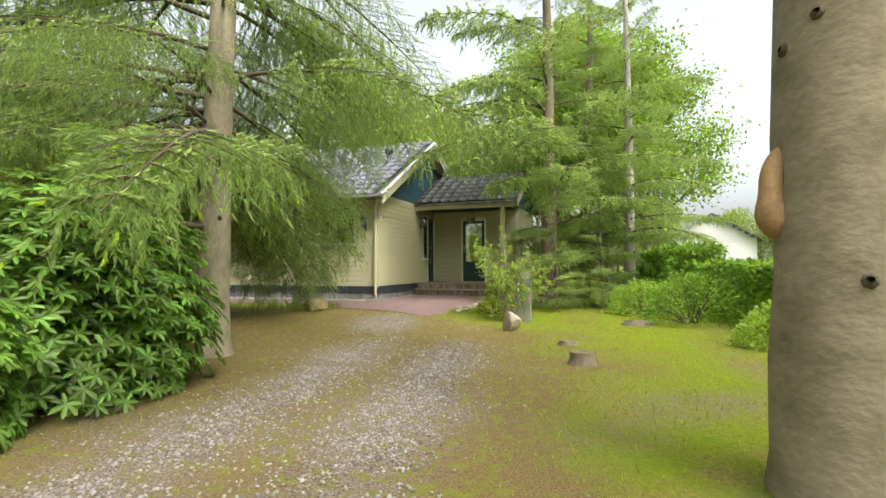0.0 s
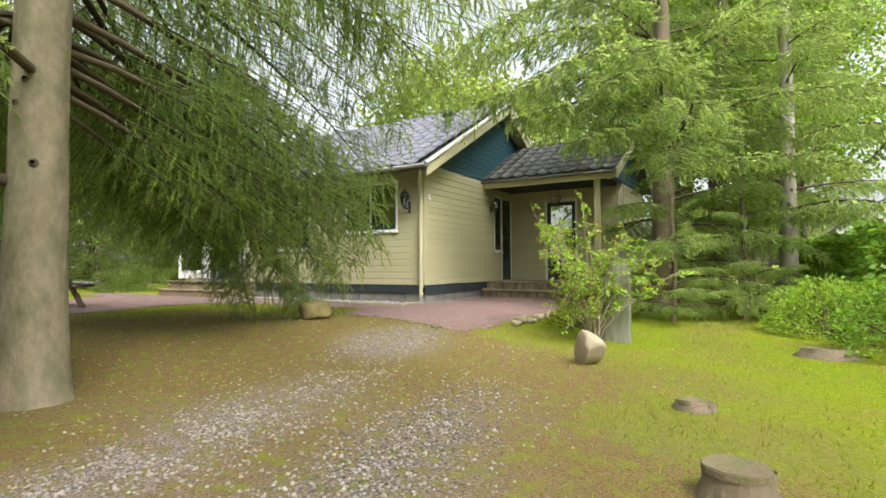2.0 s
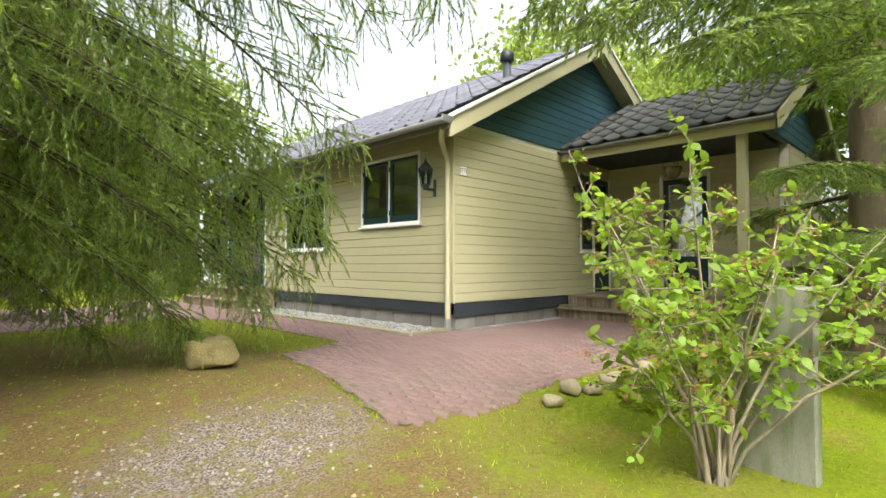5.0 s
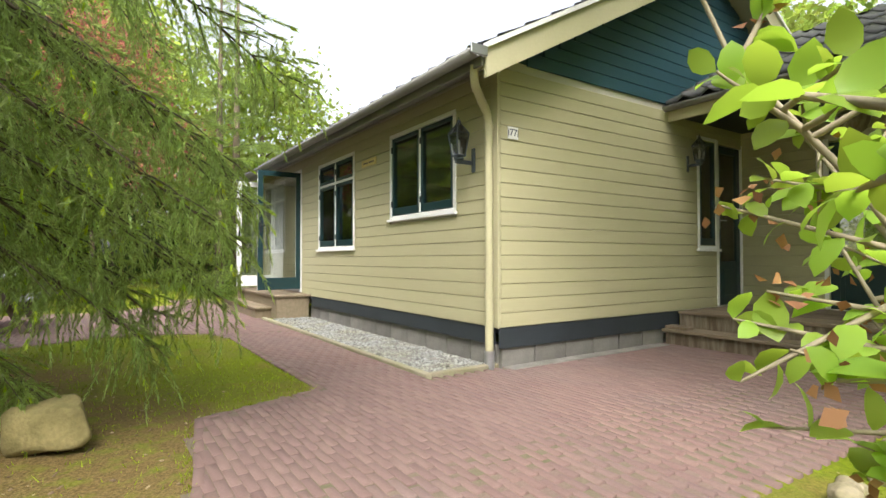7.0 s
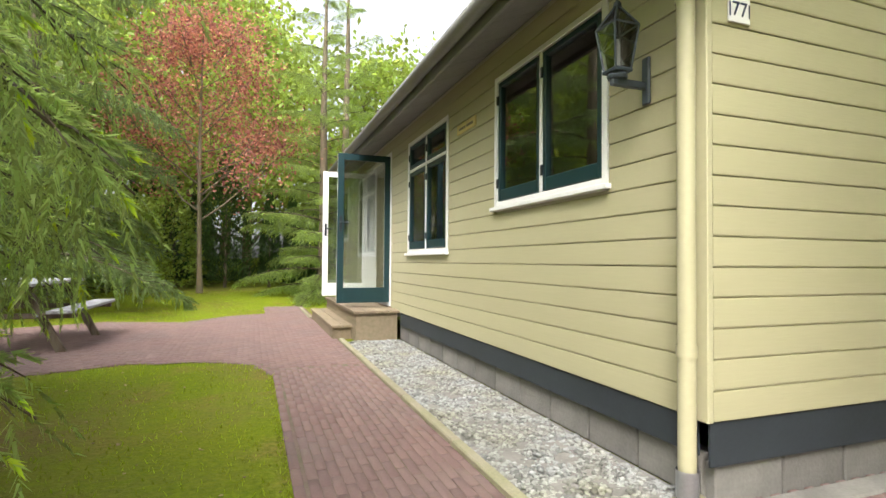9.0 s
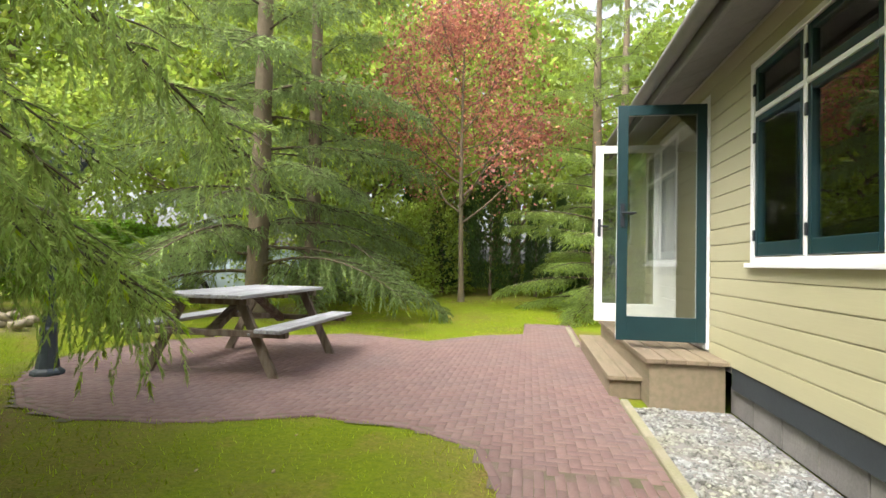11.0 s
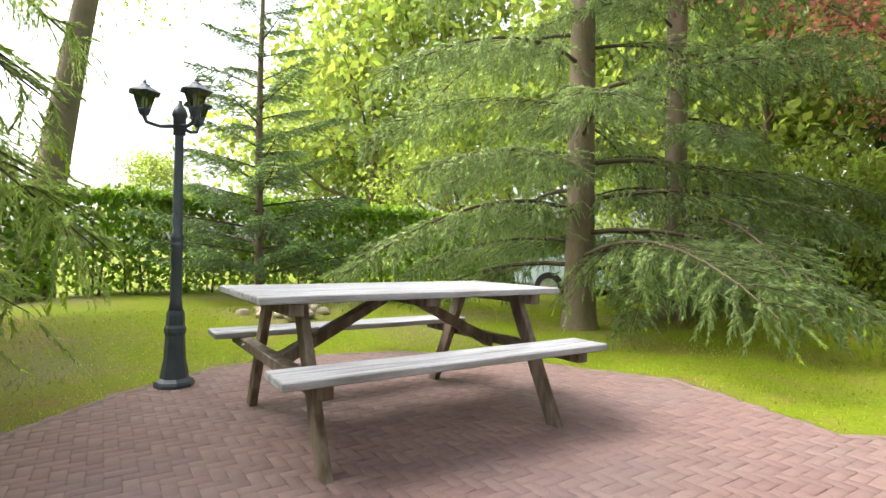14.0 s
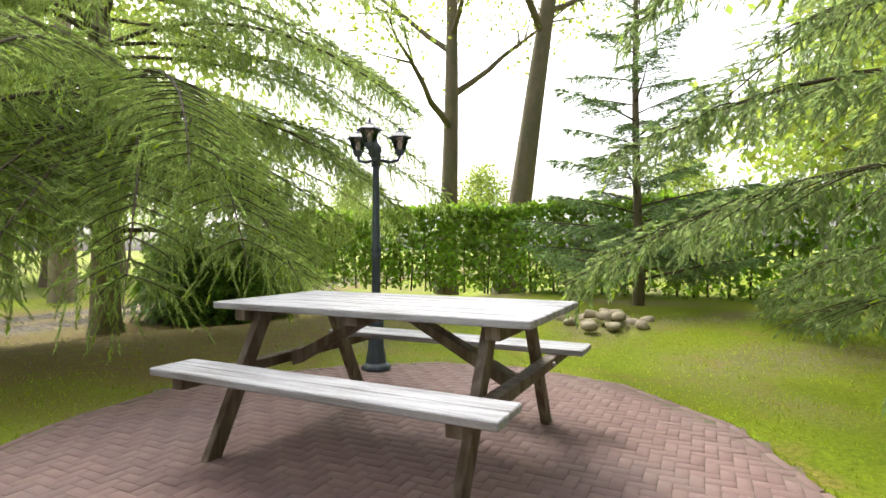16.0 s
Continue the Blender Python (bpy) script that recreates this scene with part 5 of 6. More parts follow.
def spruce_a_rule(az, z):
    # towards the drive the low branches are gone; towards the lawn they sweep to the ground
    d = (az - 315 + 180) % 360 - 180
    if abs(d) < 75 and z < 3.0:
        return 0
    if abs(d) < 110 and z < 2.2:
        return 0
    if (az < 110 or az > 340) and z < 4.2:
        return 0
    return 1.0


big = conifer((-6.72, -1.02), 15.0, 0.2, 1.5, 4.4, 26, WEEP, "tall spruce with a bare pale lower trunk and long weeping branches", lean=(0.006, -0.022), bark=PALEBARK, seed=3, rule=spruce_a_rule, pitch=(-4, 10), power=0.95)
r2 = np.random.default_rng(5)
for az, z, L, zt, k in ((9, 3.2, 5.2, 1.4, 1), (50, 2.8, 5.9, 1.0, 0), (60, 2.9, 6.1, 0.9, 1),
                        (65, 3.7, 6.2, 1.8, 0), (71, 3.0, 5.9, 1.1, 2), (78, 2.7, 5.4, 0.9, 1), (88, 2.9, 4.8, 1.1, 0), (103, 2.6, 4.2, 1.1, 1), (120, 2.8, 4.0, 1.4, 1), (150, 2.7, 3.8, 1.5, 0), (60, 4.8, 6.1, 3.0, 2),
                        (70, 5.2, 6.0, 3.6, 1), (95, 4.4, 5.4, 2.8, 2), (100, 3.4, 5.2, 1.7, 1), (112, 3.2, 5.0, 1.6, 2), (92, 7.2, 5.0, 5.8, 1),
                        (118, 4.4, 5.0, 3.0, 1), (125, 5.4, 4.8, 4.0, 0), (132, 3.8, 4.6, 2.2, 2), (108, 6.2, 5.0, 4.8, 1), (122, 6.8, 4.6, 5.6, 2), (140, 4.8, 4.4, 3.4, 1),
                        (-15, 4.6, 5.2, 2.9, 1), (-22, 5.4, 5.0, 3.8, 2), (-10, 5.8, 5.4, 4.2, 0), (-30, 4.8, 4.6, 3.3, 1),
                        (180, 2.8, 3.6, 2.2, 2), (200, 3.2, 3.6, 2.5, 0),
                        (14, 2.3, 4.5, 0.3, 0), (19, 2.4, 4.4, 0.3, 1), (25, 2.2, 4.0, 0.35, 0), (17, 2.7, 4.7, 0.7, 2), (30, 2.4, 4.3, 0.5, 1),
                        (34, 4.0, 5.6, 2.2, 1), (40, 3.4, 5.6, 1.5, 0), (46, 3.6, 5.9, 1.7, 2), (30, 4.4, 5.4, 2.8, 2), (48, 2.9, 5.8, 1.0, 1), (28, 2.9, 5.2, 1.25, 1),
                        (26, 2.6, 5.0, 0.9, 0), (2, 4.4, 5.0, 3.2, 2), (-6, 3.6, 4.4, 2.6, 1), (-2, 4.9, 5.2, 3.5, 0), (6, 2.9, 5.1, 1.2, 0), (9, 2.6, 5.0, 0.85, 1), (4, 3.2, 5.0, 1.6, 0), (12, 2.5, 4.9, 0.6, 0), (7, 3.6, 5.2, 2.1, 1),
                        (122, 3.4, 5.6, 2.0, 1), (128, 5.2, 5.5, 3.6, 0), (135, 4.2, 5.4, 2.6, 2), (142, 5.6, 5.2, 4.2, 1), (138, 3.2, 5.2, 1.6, 0), (130, 6.4, 5.2, 5.0, 1)):
    o = new("bough", LONG[k])
    o.parent = big
    tilt = math.degrees(math.asin(max(-0.5, min(0.5, (z - zt - L * (0.22 + 0.1 * k)) / (0.92 * L)))))
    o.matrix_basis = Matrix.Translation((0, 0, z)) @ pose(0, 0, 0, 0, 0, az) @ pose(0, 0, 0, r2.uniform(-8, 8), tilt, 0) @ Matrix.Scale(L / 5.6, 4)

fore = thing("spruce_tree", (-9.1, -6.78, hz(-9.1, -6.78)), "thick pale spruce trunk with dark knots and a broken stub", "spruce tree")
link("trunk", trunk_mesh(14, 0.3, (0, 0), 1.12, RINGBARK, seed=8, knots=16), RINGBARK, fore)
su = np.linspace(0, 1, 14)
V, F = tube(np.stack([-0.03 * np.sin(math.pi * su), 0.26 + 0.055 * np.sin(math.pi * su), 1.17 + 0.45 * su], -1), 0.01 + 0.06 * np.sin(math.pi * su ** 0.7) ** 0.8 * (1 + 0.25 * np.sin(9 * su)), 14, 0.03, 2)
link("stub", np_mesh("stub", V, F, [STUBWOOD], smooth=True), STUBWOOD, fore, "broken reddish branch stub")
for i in range(14):
    z = 5 + i * 0.6
    o = new("bough", SPREAD[i % 3])
    o.parent = fore
    o.matrix_basis = Matrix.Translation((0, 0, z)) @ pose(0, 0, 0, 0, 0, i * 137.5) @ Matrix.Scale((3.2 - 0.19 * i) / 3, 4)


def porch_rule(az, z):
    if 40 < az < 160 and z < 3.9:
        return 0
    return 0.7 if 150 < az < 280 and z < 2.5 else 1.0


porch_tree = conifer((2.55, -3.95), 14, 0.23, 0.7, 3.9, 54, SPREAD, "tall spruce with light green young tips beside the porch", seed=12, rule=porch_rule, pitch=(-2, 10), power=0.7)
for az, z, L, pt in ((138, 4.5, 4.3, 4), (150, 4.0, 4.0, 4), (131, 6.2, 4.5, 2), (165, 3.5, 3.6, 5), (142, 5.4, 4.4, 2), (155, 5.0, 4.0, 3), (175, 4.4, 3.8, 3), (135, 7.6, 4.2, 0), (190, 3.2, 3.2, 6)):
    o = new("bough", SPREAD[int(az) % 3])
    o.parent = porch_tree
    o.matrix_basis = Matrix.Translation((0, 0, z)) @ pose(0, 0, 0, 0, 0, az) @ pose(0, 0, 0, 0, pt, 0) @ Matrix.Scale(L / 3, 4)
conifer((4.7, -4.7), 13, 0.2, 0.8, 3.0, 38, SPREAD, "tall leaning spruce with young tips behind the porch", lean=(0.02, -0.035), seed=13, rule=lambda a, z: 0 if 40 < a < 170 and z < 3.8 else 1, pitch=(-2, 10), power=0.7)
conifer((3.75, -6.05), 12, 0.17, 1.9, 2.8, 38, SPREAD, "spruce with a pale grey lower trunk", bark=GREYBARK, seed=14, pitch=(-2, 10), power=0.7)
conifer((1.0, -4.3), 2.2, 0.04, 0.1, 1.1, 20, SPREAD, "young low spruce with bright tips", seed=15, pitch=(0, 14))
conifer((2.4, -5.3), 3.0, 0.05, 0.1, 1.3, 22, SPREAD, "young low spruce with bright tips", seed=16, pitch=(0, 14))
conifer((-6.35, 9.45), 15, 0.2, 0.75, 3.5, 60, LAWNB, "tall spruce with low spreading branches at the lawn's edge", seed=17, pitch=(-2, 10), power=0.75)
conifer((-6.0, 11.0), 14, 0.17, 0.8, 3.0, 36, LAWNB, "tall spruce standing behind another", seed=18, pitch=(-2, 10), power=0.75)
conifer((-0.1, 11.9), 9.5, 0.14, 0.1, 2.2, 64, SPREAD, "dense spruce with light tips beside the path", seed=19, pitch=(0, 12), power=0.8)
conifer((0.9, 14.5), 12, 0.16, 0.3, 2.4, 34, SPREAD, "tall dense spruce behind the house", seed=20, pitch=(0, 12), power=0.7)
conifer((-10.1, 6.27), 7.5, 0.075, 0.35, 1.75, 62, FIRB, "young blue-green fir with level whorled branches", seed=21, pitch=(0, 10), power=0.9, category="fir tree")


# leaves
def leaf_quads(P, N, size, r_, ratio=0.5, bend=0.18):
    """Pointed leaves of four corners at P with axes N: base, two sides, tip, the sides lifted."""
    n = len(P)
    D = N / (np.linalg.norm(N, axis=1)[:, None] + 1e-9)
    S = np.cross(D, r_.normal(size=(n, 3)))
    S /= np.linalg.norm(S, axis=1)[:, None] + 1e-9
    U = np.cross(S, D)
    s = (size * r_.uniform(0.7, 1.25, n))[:, None]
    mid_ = P + D * s * 0.5
    V = np.stack([P, mid_ + S * s * ratio * 0.5 + U * s * bend * 0.5, P + D * s, mid_ - S * s * ratio * 0.5 + U * s * bend * 0.5], 1).reshape(-1, 3)
    F = np.arange(4 * n).reshape(-1, 4)
    return V, F


def oval_leaves(P, N, size, r_, ratio=0.6):
    """Oval leaves of eight corners with a folded midrib."""
    n = len(P)
    D = N / (np.linalg.norm(N, axis=1)[:, None] + 1e-9)
    S = np.cross(D, r_.normal(size=(n, 3)) * 0.5 + np.array([0, 0, 1.0]))
    S /= np.linalg.norm(S, axis=1)[:, None] + 1e-9
    U = np.cross(S, D)
    s = (size * r_.uniform(0.6, 1.25, n))[:, None]
    out = []
    for t, w in ((0, 0), (0.22, 0.75), (0.5, 1.0), (0.8, 0.7), (1.0, 0)):
        for q in ((0,) if w == 0 else (1, -1)):
            out.append(P + D * s * t + S * s * (q * w * ratio * 0.5) + U * s * (0.12 * w - 0.25 * t * t * 0.5))
    V = np.stack(out, 1).reshape(-1, 3)
    k = (8 * np.arange(n))[:, None]
    tri = np.concatenate([k + np.array(q) for q in ((0, 1, 2), (1, 3, 4), (1, 4, 2), (3, 5, 6), (3, 6, 4), (5, 7, 6))])
    return V, tri


def limbs(h, r0, r_, n=9, spread=0.45, start=0.35, lean=(0, 0)):
    """Trunk and limbs as lists for tubes_mesh, and the tips where leaves sit."""
    t = np.linspace(0, 1, 12)
    tr = np.stack([lean[0] * h * t + 0.03 * h * np.sin(3 * t) * r_.normal() * 0.4, lean[1] * h * t + 0.03 * h * np.sin(2.6 * t) * r_.normal() * 0.4, h * t - 0.05], -1)
    rad = r0 * (1 - t) ** 0.85 + 0.012
    rad[0] *= 1.35
    out, tips = [(tr, rad)], []
    for i in range(n):
        k = start + (0.97 - start) * (i + r_.uniform(0, 0.8)) / n
        p = np.array([np.interp(k, t, tr[:, c]) for c in range(3)])
        a = i * 2.4 + r_.uniform(-0.4, 0.4)
        L = h * spread * (1.15 - k) * r_.uniform(0.7, 1.2)
        u = np.linspace(0, 1, 7)
        d = np.array([math.cos(a), math.sin(a), r_.uniform(0.25, 0.8)])
        q = p[None] + d[None] * (L * u)[:, None] + np.array([0, 0, 0.2 * L])[None] * (u ** 2)[:, None] + r_.normal(size=(7, 3)) * 0.025 * L * u[:, None]
        out.append((q, r0 * (1 - k) * 0.55 * (1 - u * 0.9) + 0.006))
        for j in range(4):
            w = r_.uniform(0.3, 0.95)
            b = np.array([np.interp(w, u, q[:, c]) for c in range(3)])
            d2 = d + r_.normal(size=3) * 0.6
            l2 = L * 0.4 * r_.uniform(0.5, 1.1)
            q2 = b[None] + d2[None] * (l2 * np.linspace(0, 1, 4))[:, None]
            out.append((q2, np.array([0.02, 0.014, 0.009, 0.004]) * (h / 9)))
            tips += [q2[2], q2[3]]
        tips += [q[4], q[5], q[6]]
    return out, np.array(tips)


def broadleaf(name, h, r0, leaves, size, material, bark, seed, clump=0.5, n=10, spread=0.45, start=0.35, lean=(0, 0)):
    r_ = np.random.default_rng(seed)
    lst, tips = limbs(h, r0, r_, n, spread, start, lean)
    wood = tubes_mesh("trunk", lst, [bark], 7)
    c = tips[r_.integers(len(tips), size=leaves)]
    P = c + r_.normal(size=(leaves, 3)) * clump * np.array([1, 1, 0.7])
    N = r_.normal(size=(leaves, 3)) + np.array([0, 0, -0.35])
    V, F = leaf_quads(P, N, size, r_, 0.62)
    return wood, np_mesh("crown", V, F, [material])


def put_tree(name, at, wood, crown, bark, material, label, category, group="", rz=0, s=1.0, z=None):
    x, y = at
    e = thing(name, (x, y, hz(x, y) if z is None else z), label, category, group, rz=rz)
    e.scale = (s, s, s)
    link("trunk", wood, bark, e)
    link("crown", crown, material, e)
    return e


FAR = [broadleaf("far", 11, 0.2, 7000, 0.3, GREEN, BARK, 40 + k, 0.85, 14, 0.42, 0.12) for k in range(3)]
r3 = np.random.default_rng(77)
spots = []
for k in range(64):
    a = 2 * math.pi * (k + r3.uniform(0, 0.7)) / 64
    d = r3.uniform(17, 30)
    ang = math.degrees(a) % 360
    if 158 < ang < 238:
        continue
    spots.append((-3 + d * math.cos(a) * 1.15, 3 + d * math.sin(a), r3.uniform(0.75, 1.35) * (0.5 if 28 < ang < 80 else 0.32 if ang > 272 or ang < 4 else 1.0)))
for i, (x, y, s) in enumerate(spots):
    w, c = FAR[i % 3]
    put_tree("broadleaf_tree", (x, y), w, c, BARK, GREEN, "tall spring-green broadleaf tree in the woods around", "tree", "woodland trees", r3.uniform(0, 360), s)
# nearer bright undergrowth trees behind the spruces
for i, (x, y, s) in enumerate(((-6.8, 15.5, 0.7), (-2.0, 18, 0.7), (2.5, 18, 0.8), (-13.5, 12.5, 0.5), (-24, -2, 0.45), (-30, 6, 0.5), (-26, 14, 0.6), (-28, -12, 0.5), (12, -14, 0.35), (-9.5, 16, 0.8), (6, 14, 0.4))):
    w, c = FAR[(i + 1) % 3]
    put_tree("broadleaf_tree", (x, y), w, c, BARK, GREEN, "young bright green broadleaf tree at the wood's edge", "tree", "woodland trees", 40 * i, s)

GROVE = [broadleaf("grove", 10, 0.14, 17000, 0.15, GROVELEAF, BARK, 55 + k, 0.42, 20, 0.38, 0.24) for k in range(2)]
for i, (x, y, s) in enumerate(((8.2, -5.4, 0.95), (11.5, -4.2, 1.15), (9.6, -6.9, 0.9), (14.5, -5.2, 1.1), (16.0, -3.0, 1.3), (7.6, -3.6, 0.9))):
    w, c = GROVE[i % 2]
    put_tree("broadleaf_tree", (x, y), w, c, BARK, GROVELEAF, "fresh green broadleaf tree behind the porch spruces", "tree", "woodland trees", 70 * i, s)

bw, bc = broadleaf("beech", 6.8, 0.055, 13000, 0.085, COPPER, BARK, 61, 0.36, 24, 0.42, 0.26)
put_tree("copper_beech", (-3.0, 12.5), bw, bc, BARK, COPPER, "slender copper beech with reddish leaves on the lawn", "tree")
ow, oc = broadleaf("oak", 13, 0.3, 2600, 0.13, GREEN, BARK, 62, 0.7, 9, 0.4, 0.42, (0.0, 0.17))
put_tree("oak_tree", (-13.4, 3.1), ow, oc, BARK, GREEN, "tall leaning oak with sparse young leaves behind the hedge", "tree", z=0)
ow, oc = broadleaf("oak", 13, 0.24, 5200, 0.13, GREEN, BARK, 63, 0.6, 12, 0.34, 0.3, (0.0, -0.02))
put_tree("oak_tree", (-13.4, 1.5), ow, oc, BARK, GREEN, "tall oak with fresh leaves behind the hedge", "tree", z=0)


def hedge(name, p0, p1, w, h, n, size, material, label, seed, zb=0.0):
    """A clipped hedge: twigs and a thick coat of leaves with an uneven face."""
    r_ = np.random.default_rng(seed)
    e = thing(name, (p0[0], p0[1], zb), label, "hedge")
    d = np.array([p1[0] - p0[0], p1[1] - p0[1], 0.0])
    L = np.linalg.norm(d)
    d /= L
    s = np.array([-d[1], d[0], 0])
    u = r_.uniform(0, L, n)
    face = r_.uniform(-1, 1, n)
    face = np.sign(face) * np.abs(face) ** 0.4
    z = r_.uniform(0.02, 1, n) ** 0.8 * h
    top = r_.uniform(size=n) < 0.25
    z = np.where(top, h * r_.uniform(0.93, 1.03, n), z)
    face = np.where(top, r_.uniform(-1, 1, n), face)
    wob = np.array([noise.noise((a * 0.8, b, 0)) for a, b in zip(u, z)])
    P = u[:, None] * d + (face * w / 2 * (1 + 0.25 * wob) * (1 - 0.15 * z / h))[:, None] * s + np.stack([0 * z, 0 * z, z * (1 + 0.06 * wob)], -1)
    N = s[None] * face[:, None] + r_.normal(size=(n, 3)) * 0.7 + np.array([0, 0, -0.2])
    V, F = leaf_quads(P, N, size, r_, 0.6)
    link("foliage", np_mesh("foliage", V, F, [material]), material, e)
    lst = []
    for i in range(int(L * 3)):
        b = d * (i / 3 + r_.uniform(0, 0.3)) + s * r_.uniform(-0.15, 0.15)
        lst.append((np.array([b + np.array([0, 0, -0.03]), b + np.array([r_.normal() * 0.06, r_.normal() * 0.06, h * 0.5]), b + np.array([r_.normal() * 0.12, r_.normal() * 0.12, h * 0.95])]), [0.022, 0.014, 0.005]))
    link("stem", tubes_mesh("stem", lst, [TWIG], 5), TWIG, e)["kind"] = "stuff"
    return e


hedge("hedge", (-11.9, -3.2), (-11.9, 15.0), 0.9, 1.75, 42000, 0.12, MIDGREEN, "clipped leafy green hedge along the garden's edge", 71, 0.15)
hedge("hedge", (-14, 19.0), (8, 19.5), 1.2, 1.0, 24000, 0.16, GREEN, "loose bright green hedge at the back", 72)
hedge("hedge", (0.8, -7.4), (9, -6.6), 1.2, 1.45, 16000, 0.12, MIDGREEN, "green hedge beside the lawn", 73, -0.24)
hedge("hedge", (-3.6, -9.0), (2.0, -7.5), 1.2, 1.1, 11000, 0.11, MIDGREEN, "loose green shrub border of the lawn", 74, -0.24)


def shrub(name, at, rx, h, n, size, ratio, material, label, seed, whorl=0, stems=14, category="shrub", thin=0.5):
    """A bush: stems from the base and leaves towards the outside, in whorls where asked."""
    r_ = np.random.default_rng(seed)
    x, y = at
    e = thing(name, (x, y, hz(x, y)), label, category)
    d = r_.normal(size=(n, 3))
    d /= np.linalg.norm(d, axis=1)[:, None]
    d[:, 2] = np.abs(d[:, 2]) * 1.0 - 0.12
    rad = r_.uniform(thin, 1.0, n) ** 0.5
    bump_ = np.array([1 + 0.28 * noise.noise(Vector(v) * 2.2 + Vector((seed, 0, 0))) for v in d])
    P = d * (rad * bump_)[:, None] * np.array([rx, rx, h * 0.86]) + np.array([0, 0, h * 0.12])
    if whorl:
        # a full, steep-sided bush
        r2d = np.hypot(d[:, 0], d[:, 1]) + 1e-6
        full = np.clip(r2d, 0, 1) ** -0.45
        P = np.stack([d[:, 0] * full * rad * bump_ * rx, d[:, 1] * full * rad * bump_ * rx, np.clip(d[:, 2] + 0.12, 0, 1) ** 0.75 * rad * bump_ * h + 0.05], -1)
    P[:, 2] = np.maximum(P[:, 2], 0.04)
    if whorl:
        P = np.repeat(P, whorl, 0)
        ax = np.repeat(d, whorl, 0) + np.array([0, 0, 0.7])
        ax /= np.linalg.norm(ax, axis=1)[:, None]
        a = np.tile(np.arange(whorl) * 2 * math.pi / whorl, n) + np.repeat(r_.uniform(0, 6, n), whorl)
        q = np.cross(ax, np.array([0.3, 0.5, 0.1]))
        q /= np.linalg.norm(q, axis=1)[:, None]
        w_ = np.cross(ax, q)
        N = np.cos(a)[:, None] * q + np.sin(a)[:, None] * w_ + ax * 0.25 + np.array([0, 0, -0.15])
        Sd = np.cross(N, ax)
        Sd /= np.linalg.norm(Sd, axis=1)[:, None]
        Nn = N / np.linalg.norm(N, axis=1)[:, None]
        s = (size * r_.uniform(0.75, 1.2, len(P)))[:, None]
        lift = ax * s * 0.06
        V = np.stack([P, P + Nn * s * 0.35 + Sd * s * ratio * 0.42 + lift, P + Nn * s * 0.72 + Sd * s * ratio * 0.45 + lift * 0.4, P + Nn * s - ax * s * 0.16,
                      P + Nn * s * 0.72 - Sd * s * ratio * 0.45 + lift * 0.4, P + Nn * s * 0.35 - Sd * s * ratio * 0.42 + lift], 1).reshape(-1, 3)
        k6 = (6 * np.arange(len(P)))[:, None]
        F = np.concatenate([k6 + np.array([0, 1, 2, 3]), k6 + np.array([0, 3, 4, 5])])
    else:
        V, F = leaf_quads(P, d + r_.normal(size=(n, 3)) * 0.6, size, r_, ratio)
    link("foliage", np_mesh("foliage", V, F, [material]), material, e)
    lst = []
    for i in range(stems):
        t = P[int(r_.integers(len(P)))]
        lst.append((np.array([np.array([t[0] * 0.1, t[1] * 0.1, -0.04]), t * np.array([0.45, 0.45, 0.5]), t]), [0.02, 0.013, 0.005]))
    link("stem", tubes_mesh("stem", lst, [TWIG], 5), TWIG, e)["kind"] = "stuff"
    return e


shrub("rhododendron", (-8.75, -1.05), 1.35, 1.75, 3600, 0.105, 0.34, RHODO, "large rhododendron with whorls of glossy green leaves", 81, whorl=7, stems=30, thin=0.3)
shrub("rhododendron", (-10.3, -1.5), 1.0, 1.0, 1200, 0.1, 0.36, RHODO, "low rhododendron beside a larger one", 82, whorl=7, stems=18, thin=0.55)
shrub("shrub", (-4.1, -7.9), 0.7, 0.75, 2600, 0.06, 0.5, SHRUB, "yellowish green low shrub on the lawn's edge", 83)
shrub("shrub", (-1.4, -7.0), 0.9, 1.1, 3500, 0.06, 0.5, MIDGREEN, "loose green shrub by the spruces", 84)
shrub("shrub", (0.3, -6.3), 0.8, 0.9, 3000, 0.06, 0.5, SHRUB, "light green shrub by the spruces", 85)
shrub("shrub", (-1.0, -3.2), 0.4, 0.35, 900, 0.06, 0.4, GRASS, "low green plants between edging stones", 86)
for k, (x, y, r, h) in enumerate(((-5.0, 13.6, 1.2, 3.0), (-4.3, 15.2, 1.3, 3.4), (-8.0, 13.4, 1.5, 3.2), (-6.6, 14.2, 1.3, 3.0))):
    shrub("hazel_bush", (x, y), r, h, 5200, 0.11, 0.65, GREEN, "bright green hazel bush behind the spruces", 110 + k, stems=24, category="bush")
shrub("shrub", (-7.0, -12.5), 2.2, 2.4, 4000, 0.1, 0.6, MIDGREEN, "tall green shrub beside the drive", 87)


